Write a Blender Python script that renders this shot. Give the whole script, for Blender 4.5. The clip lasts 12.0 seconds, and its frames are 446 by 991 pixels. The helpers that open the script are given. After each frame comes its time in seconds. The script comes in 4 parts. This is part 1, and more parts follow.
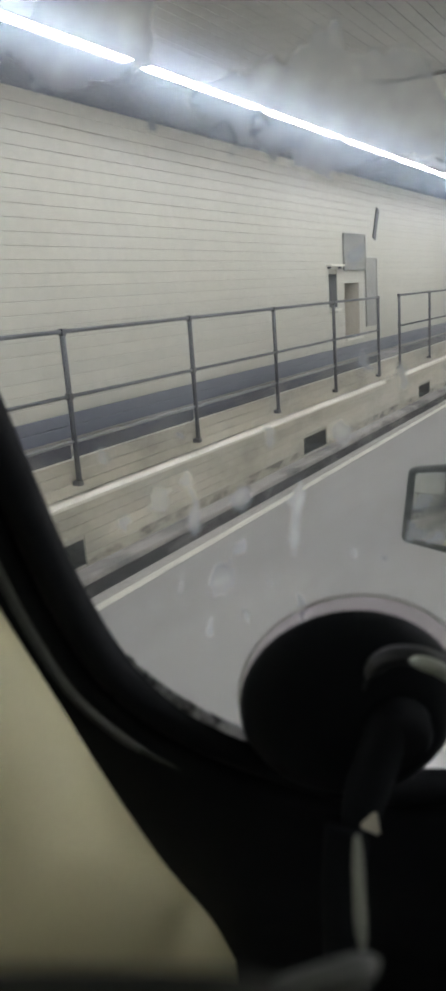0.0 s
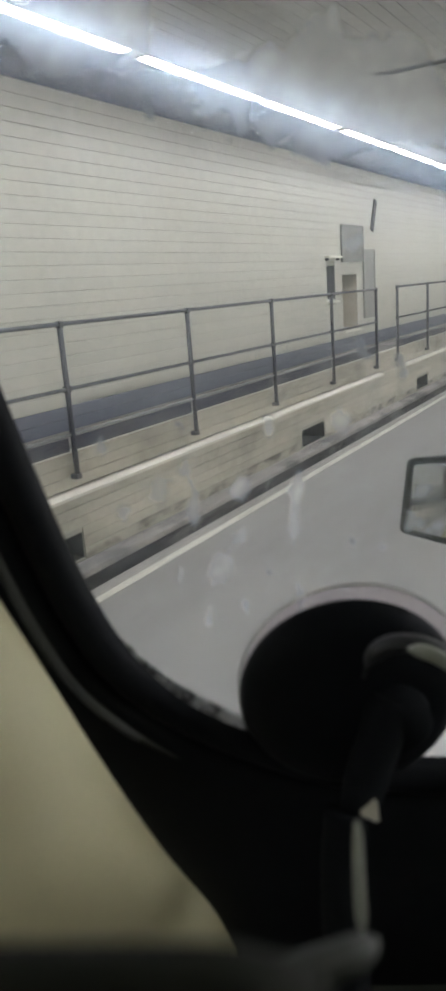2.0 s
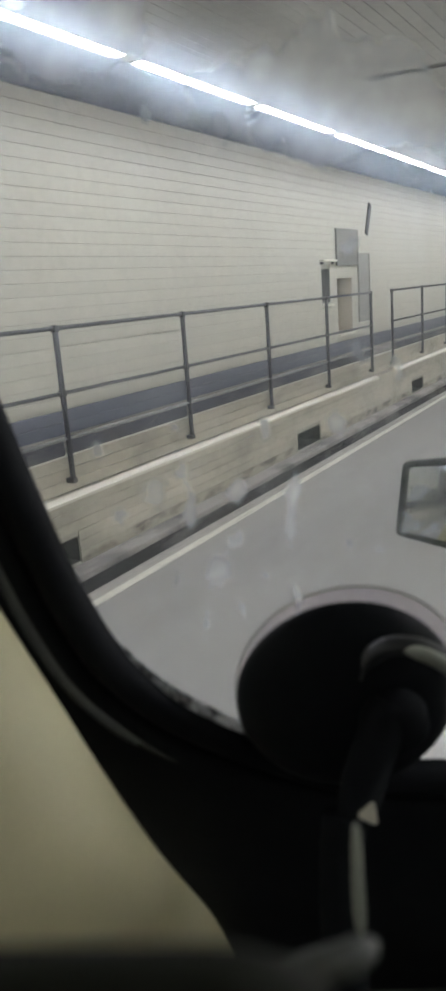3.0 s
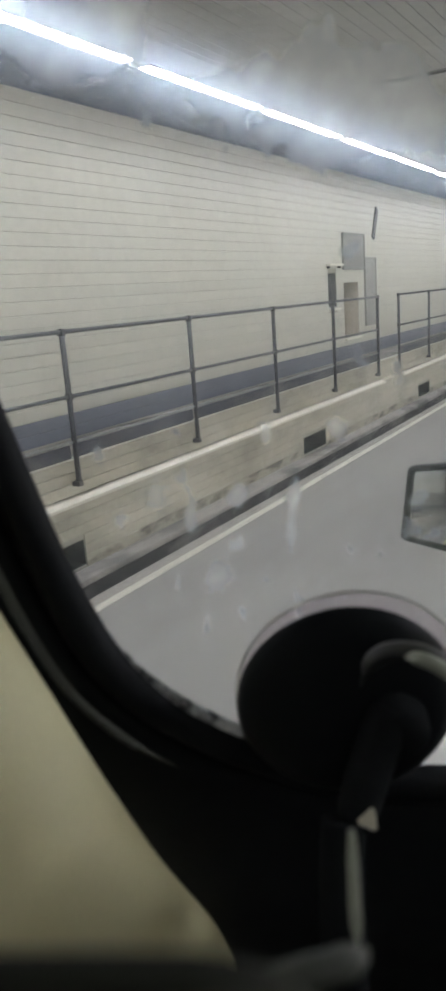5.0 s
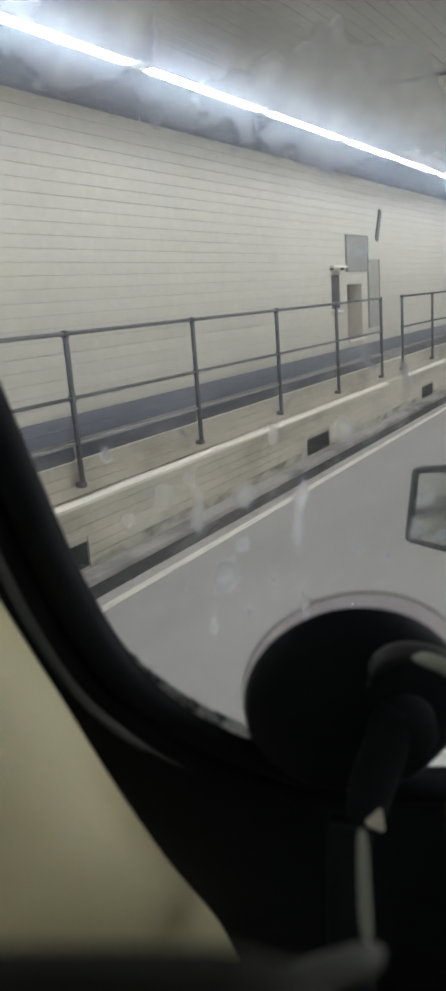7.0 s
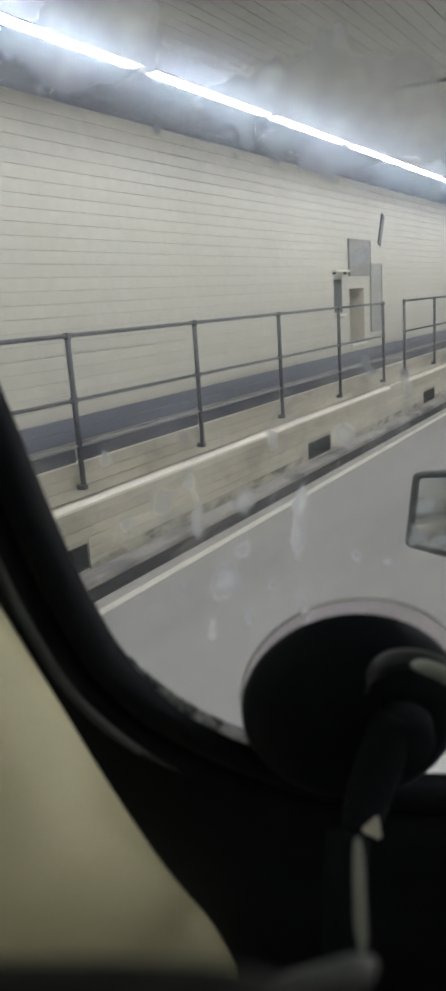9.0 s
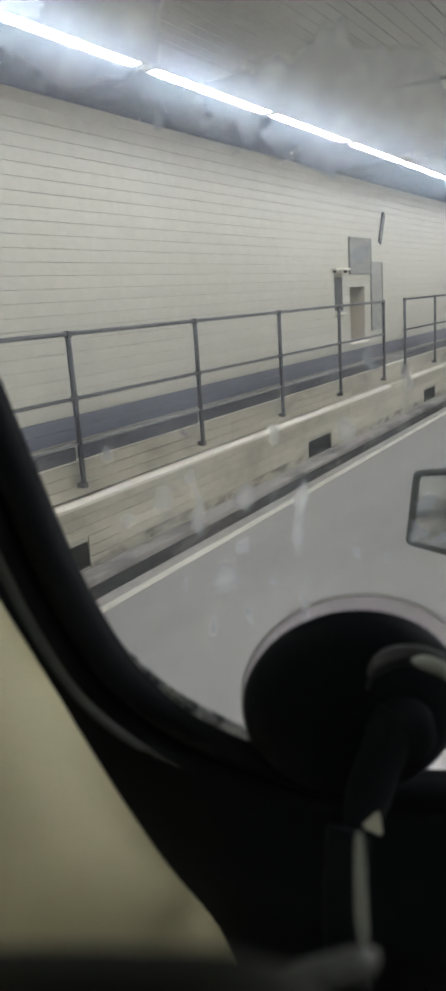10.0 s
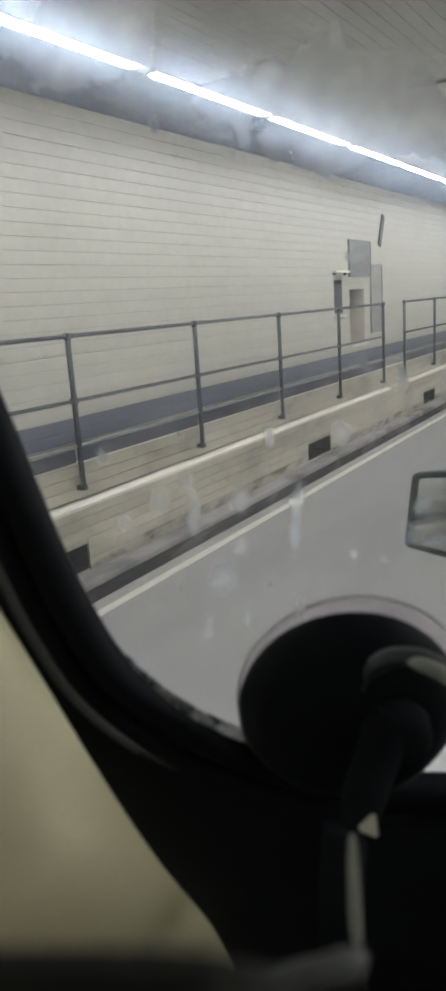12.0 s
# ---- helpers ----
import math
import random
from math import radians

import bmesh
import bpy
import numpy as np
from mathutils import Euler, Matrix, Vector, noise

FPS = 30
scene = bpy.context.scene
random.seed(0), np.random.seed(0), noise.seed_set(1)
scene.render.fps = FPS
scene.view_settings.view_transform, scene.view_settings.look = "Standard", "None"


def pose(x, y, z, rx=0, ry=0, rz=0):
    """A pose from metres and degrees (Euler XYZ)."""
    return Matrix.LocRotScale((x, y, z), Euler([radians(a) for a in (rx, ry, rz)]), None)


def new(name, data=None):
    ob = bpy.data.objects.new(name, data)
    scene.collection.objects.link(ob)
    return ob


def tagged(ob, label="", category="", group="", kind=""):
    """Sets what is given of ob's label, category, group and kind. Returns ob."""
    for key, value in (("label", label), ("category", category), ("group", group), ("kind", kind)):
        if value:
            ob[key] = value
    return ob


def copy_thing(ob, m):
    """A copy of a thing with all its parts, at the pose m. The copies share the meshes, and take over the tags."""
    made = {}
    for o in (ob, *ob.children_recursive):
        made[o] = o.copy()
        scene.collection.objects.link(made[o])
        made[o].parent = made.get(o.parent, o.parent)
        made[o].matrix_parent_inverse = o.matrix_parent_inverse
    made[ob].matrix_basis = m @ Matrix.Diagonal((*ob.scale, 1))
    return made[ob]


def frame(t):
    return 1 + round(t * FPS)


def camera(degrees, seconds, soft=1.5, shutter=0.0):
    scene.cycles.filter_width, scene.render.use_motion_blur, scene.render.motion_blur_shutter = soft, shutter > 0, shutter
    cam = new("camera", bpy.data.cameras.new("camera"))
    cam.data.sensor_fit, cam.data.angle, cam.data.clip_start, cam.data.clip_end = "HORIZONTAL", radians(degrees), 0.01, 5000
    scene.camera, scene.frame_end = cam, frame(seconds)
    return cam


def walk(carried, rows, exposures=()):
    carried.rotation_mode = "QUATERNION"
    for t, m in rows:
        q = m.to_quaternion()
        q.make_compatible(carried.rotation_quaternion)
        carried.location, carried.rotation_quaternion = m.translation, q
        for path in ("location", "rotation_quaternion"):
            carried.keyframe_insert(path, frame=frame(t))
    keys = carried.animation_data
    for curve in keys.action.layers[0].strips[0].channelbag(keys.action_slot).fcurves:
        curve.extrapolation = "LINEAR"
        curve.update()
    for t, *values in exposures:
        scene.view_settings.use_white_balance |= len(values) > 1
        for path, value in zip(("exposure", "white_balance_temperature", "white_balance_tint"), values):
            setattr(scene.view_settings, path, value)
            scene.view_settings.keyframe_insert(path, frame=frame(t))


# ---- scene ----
cam = camera(32.0, 12.0, soft=3.3)
EYE = (0.0, 0.0, 2.5)
# a small lens focused on the tunnel wall: what is within reach is soft
cam.data.dof.use_dof = True
cam.data.dof.focus_distance = 9.0
cam.data.dof.aperture_fstop = 22.0
# seconds, the lens's small shifts in the cab, and its three turns
TURNS = [
    (0.0, -0.0015, -0.0002, 0.0023, 75.657, 3.915, 29.898),
    (0.5, -0.0014, -0.0003, 0.0020, 75.370, 3.901, 30.095),
    (1.0, -0.0016, -0.0004, 0.0022, 75.363, 4.022, 30.123),
    (1.5, -0.0015, -0.0004, 0.0020, 75.327, 3.869, 29.913),
    (2.0, -0.0017, -0.0008, 0.0009, 75.105, 4.063, 29.727),
    (2.5, -0.0020, -0.0010, 0.0007, 75.249, 4.215, 29.355),
    (4.5, -0.0011, -0.0006, 0.0002, 75.556, 4.091, 29.748),
    (5.0, 0.0002, 0.0003, 0.0007, 75.650, 4.100, 29.856),
    (5.5, 0.0003, -0.0004, -0.0020, 75.816, 4.212, 29.874),
    (6.0, 0.0015, 0.0002, -0.0026, 76.116, 4.374, 29.841),
    (6.5, -0.0000, -0.0001, -0.0002, 76.052, 4.237, 29.982),
    (7.0, -0.0015, -0.0008, 0.0003, 75.800, 4.101, 30.092),
    (9.0, -0.0009, -0.0002, 0.0012, 76.032, 3.696, 30.264),
    (9.5, -0.0009, -0.0004, 0.0005, 76.089, 3.471, 30.298),
    (10.0, -0.0012, -0.0006, 0.0002, 75.918, 3.663, 30.295),
    (10.5, 0.0004, 0.0003, 0.0001, 75.936, 3.631, 30.184),
    (11.0, -0.0001, 0.0003, 0.0010, 75.782, 3.346, 30.347),
    (11.5, 0.0005, 0.0005, 0.0008, 76.003, 3.742, 30.211),
    (12.0, 0.0005, 0.0003, -0.0001, 76.084, 3.650, 30.282),
]
walk(cam, [(t, pose(EYE[0] + x, EYE[1] + y, EYE[2] + z, rx, ry, rz)) for t, x, y, z, rx, ry, rz in TURNS], exposures=[(0.0, 0.05), (12.0, 0.05)])

# ---- light: the tunnel's own lamps, an unseen stronger far row added as fill, and a faint grey from beyond its ends ----
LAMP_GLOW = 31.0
FAR_FILL_LAMP_GLOW = 68.0
world = bpy.data.worlds.new("world")
scene.world = world
world.use_nodes = True
world.node_tree.nodes["Background"].inputs[0].default_value = (0.5, 0.55, 0.6, 1)
world.node_tree.nodes["Background"].inputs[1].default_value = 0.05


# ---- materials ----
def material(name):
    m = bpy.data.materials.new(name)
    m.use_nodes = True
    nt = m.node_tree
    return m, nt, nt.nodes["Principled BSDF"]


def noise_node(nt, scale, detail=4.0, stretch=(1, 1, 1), rough=0.55):
    mp = nt.nodes.new("ShaderNodeMapping")
    mp.inputs["Scale"].default_value = stretch
    geo = nt.nodes.new("ShaderNodeNewGeometry")
    nt.links.new(geo.outputs["Position"], mp.inputs["Vector"])
    n = nt.nodes.new("ShaderNodeTexNoise")
    n.inputs["Scale"].default_value = scale
    n.inputs["Detail"].default_value = detail
    n.inputs["Roughness"].default_value = rough
    nt.links.new(mp.outputs[0], n.inputs["Vector"])
    return n


def ramp(nt, source, lo, hi, a, b, how="LINEAR"):
    r = nt.nodes.new("ShaderNodeValToRGB")
    r.color_ramp.interpolation = how
    r.color_ramp.elements[0].position, r.color_ramp.elements[1].position = lo, hi
    r.color_ramp.elements[0].color = (*a, 1) if len(a) == 3 else a
    r.color_ramp.elements[1].color = (*b, 1) if len(b) == 3 else b
    nt.links.new(source, r.inputs[0])
    return r.outputs[0]


def mix(nt, fac, a, b, how="MIX"):
    m = nt.nodes.new("ShaderNodeMix")
    m.data_type, m.blend_type = "RGBA", how
    for sock, v in ((m.inputs[0], fac), (m.inputs[6], a), (m.inputs[7], b)):
        if isinstance(v, (int, float)):
            sock.default_value = v
        elif isinstance(v, tuple):
            sock.default_value = (*v, 1)
        else:
            nt.links.new(v, sock)
    return m.outputs[2]


def surface(name, base, dirt, rough=0.5, metal=0.0, spec=0.5, grain=40.0, stain=1.2, amount=0.5, bump=0.15, stretch=(1, 1, 1), stain_lo=0.45, stain_hi=0.75, tint=0.06):
    """A real surface: fine grain, larger stains, a slight change of tone from piece to piece, relief."""
    m, nt, p = material(name)
    fine = noise_node(nt, grain, 5.0)
    big = noise_node(nt, stain, 5.0, stretch, 0.6)
    c = mix(nt, ramp(nt, fine.outputs[0], 0.3, 0.7, (0, 0, 0), (1, 1, 1)), tuple(v * (1 - tint) for v in base), tuple(min(1, v * (1 + tint)) for v in base))
    info = nt.nodes.new("ShaderNodeObjectInfo")
    c = mix(nt, 1.0, c, ramp(nt, info.outputs["Random"], 0, 1, (1 - tint,) * 3, (1, 1, 1)), "MULTIPLY")
    f = ramp(nt, big.outputs[0], stain_lo, stain_hi, (0, 0, 0), (amount,) * 3)
    c = mix(nt, f, c, dirt)
    nt.links.new(c, p.inputs["Base Color"])
    p.inputs["Metallic"].default_value = metal
    p.inputs["Specular IOR Level"].default_value = spec
    nt.links.new(ramp(nt, big.outputs[0], 0.3, 0.8, (rough * 0.85,) * 3, (min(1, rough * 1.25),) * 3), p.inputs["Roughness"])
    if bump:
        b = nt.nodes.new("ShaderNodeBump")
        b.inputs["Strength"].default_value = bump
        b.inputs["Distance"].default_value = 0.01
        nt.links.new(fine.outputs[0], b.inputs["Height"])
        nt.links.new(b.outputs[0], p.inputs["Normal"])
    return m


TILE = surface("cream_tile", (0.62, 0.60, 0.505), (0.49, 0.465, 0.38), 0.38, grain=9, stain=0.8, amount=0.30, bump=0.05, stretch=(1, 0.5, 0.25), tint=0.05)
BENCH_TILE = surface("soiled_cream_tile", (0.58, 0.54, 0.435), (0.28, 0.26, 0.205), 0.45, grain=12, stain=1.8, amount=0.6, bump=0.08, stretch=(1, 0.5, 1.2), stain_lo=0.48, stain_hi=0.68)
BLUE = surface("blue_grey_tile", (0.158, 0.168, 0.205), (0.085, 0.09, 0.115), 0.4, grain=14, stain=1.0, amount=0.5, bump=0.05, stretch=(1, 0.4, 1))
COVE = surface("blue_grey_cove_paint", (0.082, 0.103, 0.185), (0.052, 0.064, 0.108), 0.6, grain=10, stain=1.3, amount=0.6, bump=0.06)
GROUT = surface("grey_grout", (0.50, 0.48, 0.40), (0.20, 0.19, 0.16), 0.9, grain=60)
CEIL = surface("grey_ceiling_panel", (0.54, 0.54, 0.51), (0.35, 0.35, 0.325), 0.6, grain=8, stain=0.7, amount=0.6, bump=0.06, stretch=(1, 0.3, 1))
CONCRETE = surface("stained_concrete", (0.36, 0.34, 0.31), (0.10, 0.10, 0.09), 0.85, grain=50, stain=2.2, amount=0.8, bump=0.5)
GUTTER = surface("pale_gutter_concrete", (0.46, 0.43, 0.38), (0.26, 0.24, 0.21), 0.85, grain=50, stain=2.2, amount=0.8, bump=0.3, stretch=(1, 0.4, 1))
KERB = surface("grimy_kerb", (0.36, 0.335, 0.31), (0.10, 0.095, 0.095), 0.9, grain=40, stain=1.6, amount=0.8, bump=0.5, stretch=(1, 0.6, 1), stain_lo=0.46, stain_hi=0.62)
GRIME = surface("black_grime", (0.022, 0.021, 0.023), (0.20, 0.19, 0.185), 0.9, grain=40, stain=1.5, amount=0.65, bump=0.4, stretch=(1, 0.7, 1.6), stain_lo=0.54, stain_hi=0.66)
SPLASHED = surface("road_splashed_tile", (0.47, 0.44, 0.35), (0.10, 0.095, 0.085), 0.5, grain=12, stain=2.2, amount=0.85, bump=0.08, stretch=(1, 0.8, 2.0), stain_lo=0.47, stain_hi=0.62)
LEDGE = surface("pale_ledge", (0.91, 0.885, 0.765), (0.74, 0.70, 0.57), 0.55, grain=30, stain=1.0, amount=0.4, bump=0.03, stretch=(1, 0.2, 1))
ROAD = surface("grey_road", (0.376, 0.360, 0.334), (0.265, 0.250, 0.240), 0.75, grain=90, stain=0.9, amount=0.7, bump=0.35, stretch=(1, 0.25, 1))
PAINT = surface("worn_road_paint", (0.84, 0.81, 0.70), (0.44, 0.42, 0.36), 0.7, grain=60, stain=3.0, amount=0.7, bump=0.2, stretch=(8, 0.6, 1), stain_lo=0.50, stain_hi=0.72)
STEEL = surface("grey_painted_steel", (0.076, 0.078, 0.090), (0.08, 0.072, 0.065), 0.45, 0.3, grain=60, stain=5, amount=0.6, bump=0.08)
TOE = surface("dark_weathered_board", (0.06, 0.063, 0.085), (0.20, 0.19, 0.185), 0.6, grain=30, stain=1.3, amount=0.7, bump=0.15, stretch=(1, 0.7, 1), stain_lo=0.48, stain_hi=0.64)
PANEL = surface("dull_grey_panel", (0.245, 0.245, 0.228), (0.18, 0.18, 0.17), 0.5, 0.2, grain=30, stain=2.5, amount=0.6, bump=0.05)
PALEPANEL = surface("pale_grey_panel", (0.35, 0.345, 0.31), (0.27, 0.265, 0.24), 0.5, 0.1, grain=30, stain=2.5, amount=0.6, bump=0.05)
# near-black niche back: the niche's inner shade put into its colour
NICHE_SHADE = surface("grey_niche_lining", (0.06, 0.058, 0.056), (0.03, 0.03, 0.03), 0.7, grain=20, stain=3)
NICHE_TAN = surface("tan_niche_lining", (0.66, 0.59, 0.46), (0.42, 0.36, 0.29), 0.7, grain=20, stain=3, amount=0.4)
NICHE_GREY = surface("mid_grey_niche_lining", (0.20, 0.20, 0.20), (0.12, 0.12, 0.12), 0.7, grain=20, stain=6, amount=0.7)
# near-black for painted shade inside openings, and for small dark parts
DARK = surface("dark_parts_and_recess_shade", (0.035, 0.035, 0.035), (0.018, 0.018, 0.018), 0.8, grain=30, stain=3)
BOX = surface("pale_steel_box", (0.55, 0.55, 0.50), (0.35, 0.33, 0.28), 0.45, 0.1, grain=30, stain=3, bump=0.04)
YELLOW = surface("yellow_enamel", (0.75, 0.47, 0.03), (0.45, 0.28, 0.04), 0.4, grain=30, stain=5, bump=0.03)
RUBBER = surface("black_rubber", (0.0105, 0.0115, 0.0135), (0.014, 0.015, 0.0165), 0.6, spec=0.09, grain=150, stain=14, bump=0.1)
BLACK = surface("black_textured_plastic", (0.0125, 0.0138, 0.0160), (0.015, 0.0165, 0.0185), 0.6, spec=0.09, grain=400, stain=10, bump=0.12)
TRIM = surface("beige_moulded_trim", (0.64, 0.595, 0.375), (0.57, 0.53, 0.325), 0.6, grain=500, stain=6, amount=0.4, bump=0.03, tint=0.03)
BEAD_HIGHLIGHT = surface("bead_highlight_plastic", (0.048, 0.055, 0.050), (0.036, 0.040, 0.037), 0.3, spec=0.5, grain=300, stain=12, bump=0.08)
GREYPLASTIC = surface("dark_grey_plastic", (0.040, 0.044, 0.034), (0.026, 0.028, 0.022), 0.45, spec=0.4, grain=300, stain=12, bump=0.1)
MATTBLACK = surface("matt_black_plastic", (0.070, 0.070, 0.080), (0.082, 0.082, 0.090), 0.6, spec=0.15, grain=300, stain=10, bump=0.05)
TRIM_SHADE = surface("dark_olive_trim_shade", (0.016, 0.017, 0.011), (0.010, 0.011, 0.008), 0.6, spec=0.1, grain=200, stain=12, bump=0.05)
LEVER = surface("dark_satin_lever", (0.022, 0.024, 0.024), (0.015, 0.016, 0.016), 0.38, spec=0.5, grain=200, stain=15, bump=0.04)
# pale grey for highlights painted on the mount's arm and lever
HIGHLIGHT_GREY = surface("grey_painted_highlight", (0.34, 0.36, 0.30), (0.20, 0.21, 0.175), 0.3, 0.2, grain=200, stain=15, bump=0.05)
GLOSSBLACK = surface("glossy_black_plastic", (0.0105, 0.0120, 0.0135), (0.013, 0.014, 0.0155), 0.45, spec=0.07, grain=200, amount=0.2, stain=12, bump=0.04)
CUPBLACK = surface("dull_black_plastic", (0.0125, 0.0140, 0.0155), (0.016, 0.017, 0.018), 0.75, spec=0.05, grain=250, stain=14, bump=0.05)
CLIP = surface("off_white_plastic", (0.80, 0.78, 0.66), (0.7, 0.67, 0.56), 0.45, grain=200, stain=20, bump=0.04)


def glow(name, colour, strength):
    m, nt, p = material(name)
    p.inputs["Base Color"].default_value = (0.8, 0.8, 0.8, 1)
    p.inputs["Emission Color"].default_value = (*colour, 1)
    p.inputs["Emission Strength"].default_value = strength
    return m


LAMP = glow("white_lamp_diffuser", (0.905, 0.93, 1.0), LAMP_GLOW)
FAR_FILL_LAMP = glow("far_fill_lamp_diffuser", (0.905, 0.93, 1.0), FAR_FILL_LAMP_GLOW)
AMBER = glow("amber_signal_lens", (1.0, 0.35, 0.02), 6.0)


def mirror_material():
    m, nt, p = material("mirror_silver")
    p.inputs["Base Color"].default_value = (0.52, 0.54, 0.55, 1)
    p.inputs["Metallic"].default_value = 1.0
    n = noise_node(nt, 30.0, 4.0)
    nt.links.new(ramp(nt, n.outputs[0], 0.4, 0.7, (0.015,) * 3, (0.06,) * 3), p.inputs["Roughness"])
    return m


MIRROR = mirror_material()

# ---- mesh helpers ----
def mesh_of(name, verts, faces, mat, smooth=False):
    me = bpy.data.meshes.new(name)
    me.from_pydata([tuple(v) for v in verts], [], faces)
    me.materials.append(mat)
    if smooth:
        me.polygons.foreach_set("use_smooth", [True] * len(me.polygons))
    me.update()
    return me


def part(name, bm, mat, parent=None, label=""):
    me = bpy.data.meshes.new(name)
    bm.normal_update()
    bm.to_mesh(me)
    bm.free()
    me.materials.append(mat)
    ob = new(name, me)
    ob.parent = parent
    return tagged(ob, label)


def empty(name, at, label, category, group=""):
    ob = new(name)
    ob.empty_display_size = 0.1
    ob.location = at
    return tagged(ob, label, category, group)


def box(bm, lo, hi, bevel=0.0):
    """A box from corner lo to corner hi, its edges rounded."""
    made = bmesh.ops.create_cube(bm, size=1.0)["verts"]
    for v in made:
        v.co = Vector([l + (h - l) * (c + 0.5) for l, h, c in zip(lo, hi, v.co)])
    if bevel:
        edges = list({e for v in made for e in v.link_edges})
        bmesh.ops.bevel(bm, geom=edges, offset=bevel, segments=2, affect="EDGES", profile=0.6)
    return bm


def boxed(lo, hi, bevel=0.0):
    return box(bmesh.new(), lo, hi, bevel)


def tube(points, radius, sides=12, cap=True):
    """A round bar along points; radius may be one number or one for each point."""
    bm = bmesh.new()
    pts = [Vector(q) for q in points]
    rad = radius if isinstance(radius, (list, tuple)) else [radius] * len(pts)
    rings, up = [], None
    for i, q in enumerate(pts):
        t = (pts[min(i + 1, len(pts) - 1)] - pts[max(i - 1, 0)]).normalized()
        if up is None:
            up = t.orthogonal().normalized()
        up = (up - t * up.dot(t)).normalized()
        side = t.cross(up)
        rings.append([bm.verts.new(q + rad[i] * (math.cos(a) * up + math.sin(a) * side)) for a in (2 * math.pi * k / sides for k in range(sides))])
    for a, b in zip(rings, rings[1:]):
        for k in range(sides):
            f = bm.faces.new((a[k], a[(k + 1) % sides], b[(k + 1) % sides], b[k]))
            f.smooth = True
    if cap:
        bm.faces.new(list(reversed(rings[0])))
        bm.faces.new(rings[-1])
    return bm


def smooth_line(ctrl, steps=8):
    """A smooth line through a few control points."""
    c = [Vector(q) for q in ctrl]
    c = [c[0] * 2 - c[1]] + c + [c[-1] * 2 - c[-2]]
    out = []
    for i in range(1, len(c) - 2):
        for k in range(steps):
            t = k / steps
            a, b, d, e = c[i - 1], c[i], c[i + 1], c[i + 2]
            out.append(0.5 * ((2 * b) + (d - a) * t + (2 * a - 5 * b + 4 * d - e) * t * t + (3 * b - a - 3 * d + e) * t ** 3))
    return out + [c[-2]]


def lathe(profile, at, axis, sides=40):
    """A turned form: (radius, height) rows about axis from at."""
    bm = bmesh.new()
    axis = Vector(axis).normalized()
    u = axis.orthogonal().normalized()
    w = axis.cross(u)
    rings = []
    for r, h in profile:
        centre = Vector(at) + axis * h
        if r < 1e-6:
            rings.append([bm.verts.new(centre)])
        else:
            rings.append([bm.verts.new(centre + r * (math.cos(a) * u + math.sin(a) * w)) for a in (2 * math.pi * k / sides for k in range(sides))])
    for a, b in zip(rings, rings[1:]):
        for k in range(sides):
            q = [a[k % len(a)], a[(k + 1) % len(a)], b[(k + 1) % len(b)], b[k % len(b)]]
            q = list(dict.fromkeys(q))
            if len(q) > 2:
                bm.faces.new(q).smooth = True
    return bm


def structure(name, bm, mat, label, parent=None):
    ob = part(name, bm, mat, parent)
    return tagged(ob, label, kind="structure") if parent is None else ob


# ---- plan of the tunnel, metres; x across, y along the drive, z up from the road ----
Y0, Y1 = -72.0, 72.0
WALL, WALL_R = -5.40, 4.60
WALL_TOP, CEILING = 4.476, 4.58
FACE, UPPER, KERB_X = -4.58, -4.68, -4.36
LEDGE_Z, WALK_Z, KERB_Z = 0.854, 1.19, 0.20
COURSE = 0.1245


def course_strip(x, facing, y0, y1, z0, z1, name, mat, parent, joint=0.0034, depth=0.02):
    """One course of tile: chamfered edges, set proud of its grout."""
    a, b = z0 + joint / 2, z1 - joint / 2
    c = 0.003
    s = facing
    prof = [(x - s * depth, a), (x - s * c, a), (x, a + c), (x, b - c), (x - s * c, b), (x - s * depth, b)]
    verts = [(px, y0, pz) for px, pz in prof] + [(px, y1, pz) for px, pz in prof]
    n = len(prof)
    faces = [(k, k + 1, n + k + 1, n + k) for k in range(n - 1)] + [tuple(range(n)), tuple(range(2 * n - 1, n - 1, -1))]
    ob = new(name, mesh_of(name, verts, faces, mat))
    ob.parent = parent
    return ob


def coursed(x, facing, z0, z1, holes, name, mat, parent, step=COURSE):
    count = max(1, round((z1 - z0) / step))
    h = (z1 - z0) / count
    for k in range(count):
        a, b = z0 + k * h, z0 + (k + 1) * h
        cuts = sorted((y, yy) for y, yy, lo, hi in holes if lo < b - 0.03 and hi > a + 0.03)
        y = Y0
        for c0, c1 in cuts + [(Y1, Y1)]:
            if c0 > y:
                course_strip(x, facing, y, c0, a, b, name, mat, parent)
            y = c1


def wall_core(name, x0, x1, z0, z1, holes, mat, label):
    """The body of a wall behind its tiles, with real openings through its face."""
    bm = bmesh.new()
    ys = sorted({Y0, Y1, *[h[0] for h in holes], *[h[1] for h in holes]})
    for a, b in zip(ys, ys[1:]):
        spans, z = [], z0
        for h in sorted((h for h in holes if h[0] <= a and h[1] >= b), key=lambda h: h[2]):
            spans.append((z, h[2]))
            z = h[3]
        spans.append((z, z1))
        for lo, hi in spans:
            if hi > lo:
                box(bm, (x0, a, lo), (x1, b, hi))
    return structure(name, bm, mat, label)


# service stations along the walkway: the place of each along the drive
STATIONS = [13.84, 66.0]
ALCOVE = 46.1
WALL_HOLES = []
for s in STATIONS:
    WALL_HOLES += [(s, s + 0.76, 1.60, 2.60), (s - 0.73, s - 0.34, 2.17, 2.76)]
WALL_HOLES.append((ALCOVE, ALCOVE + 0.72, 1.62, 2.62))
DRAIN_PITCH = 5.7
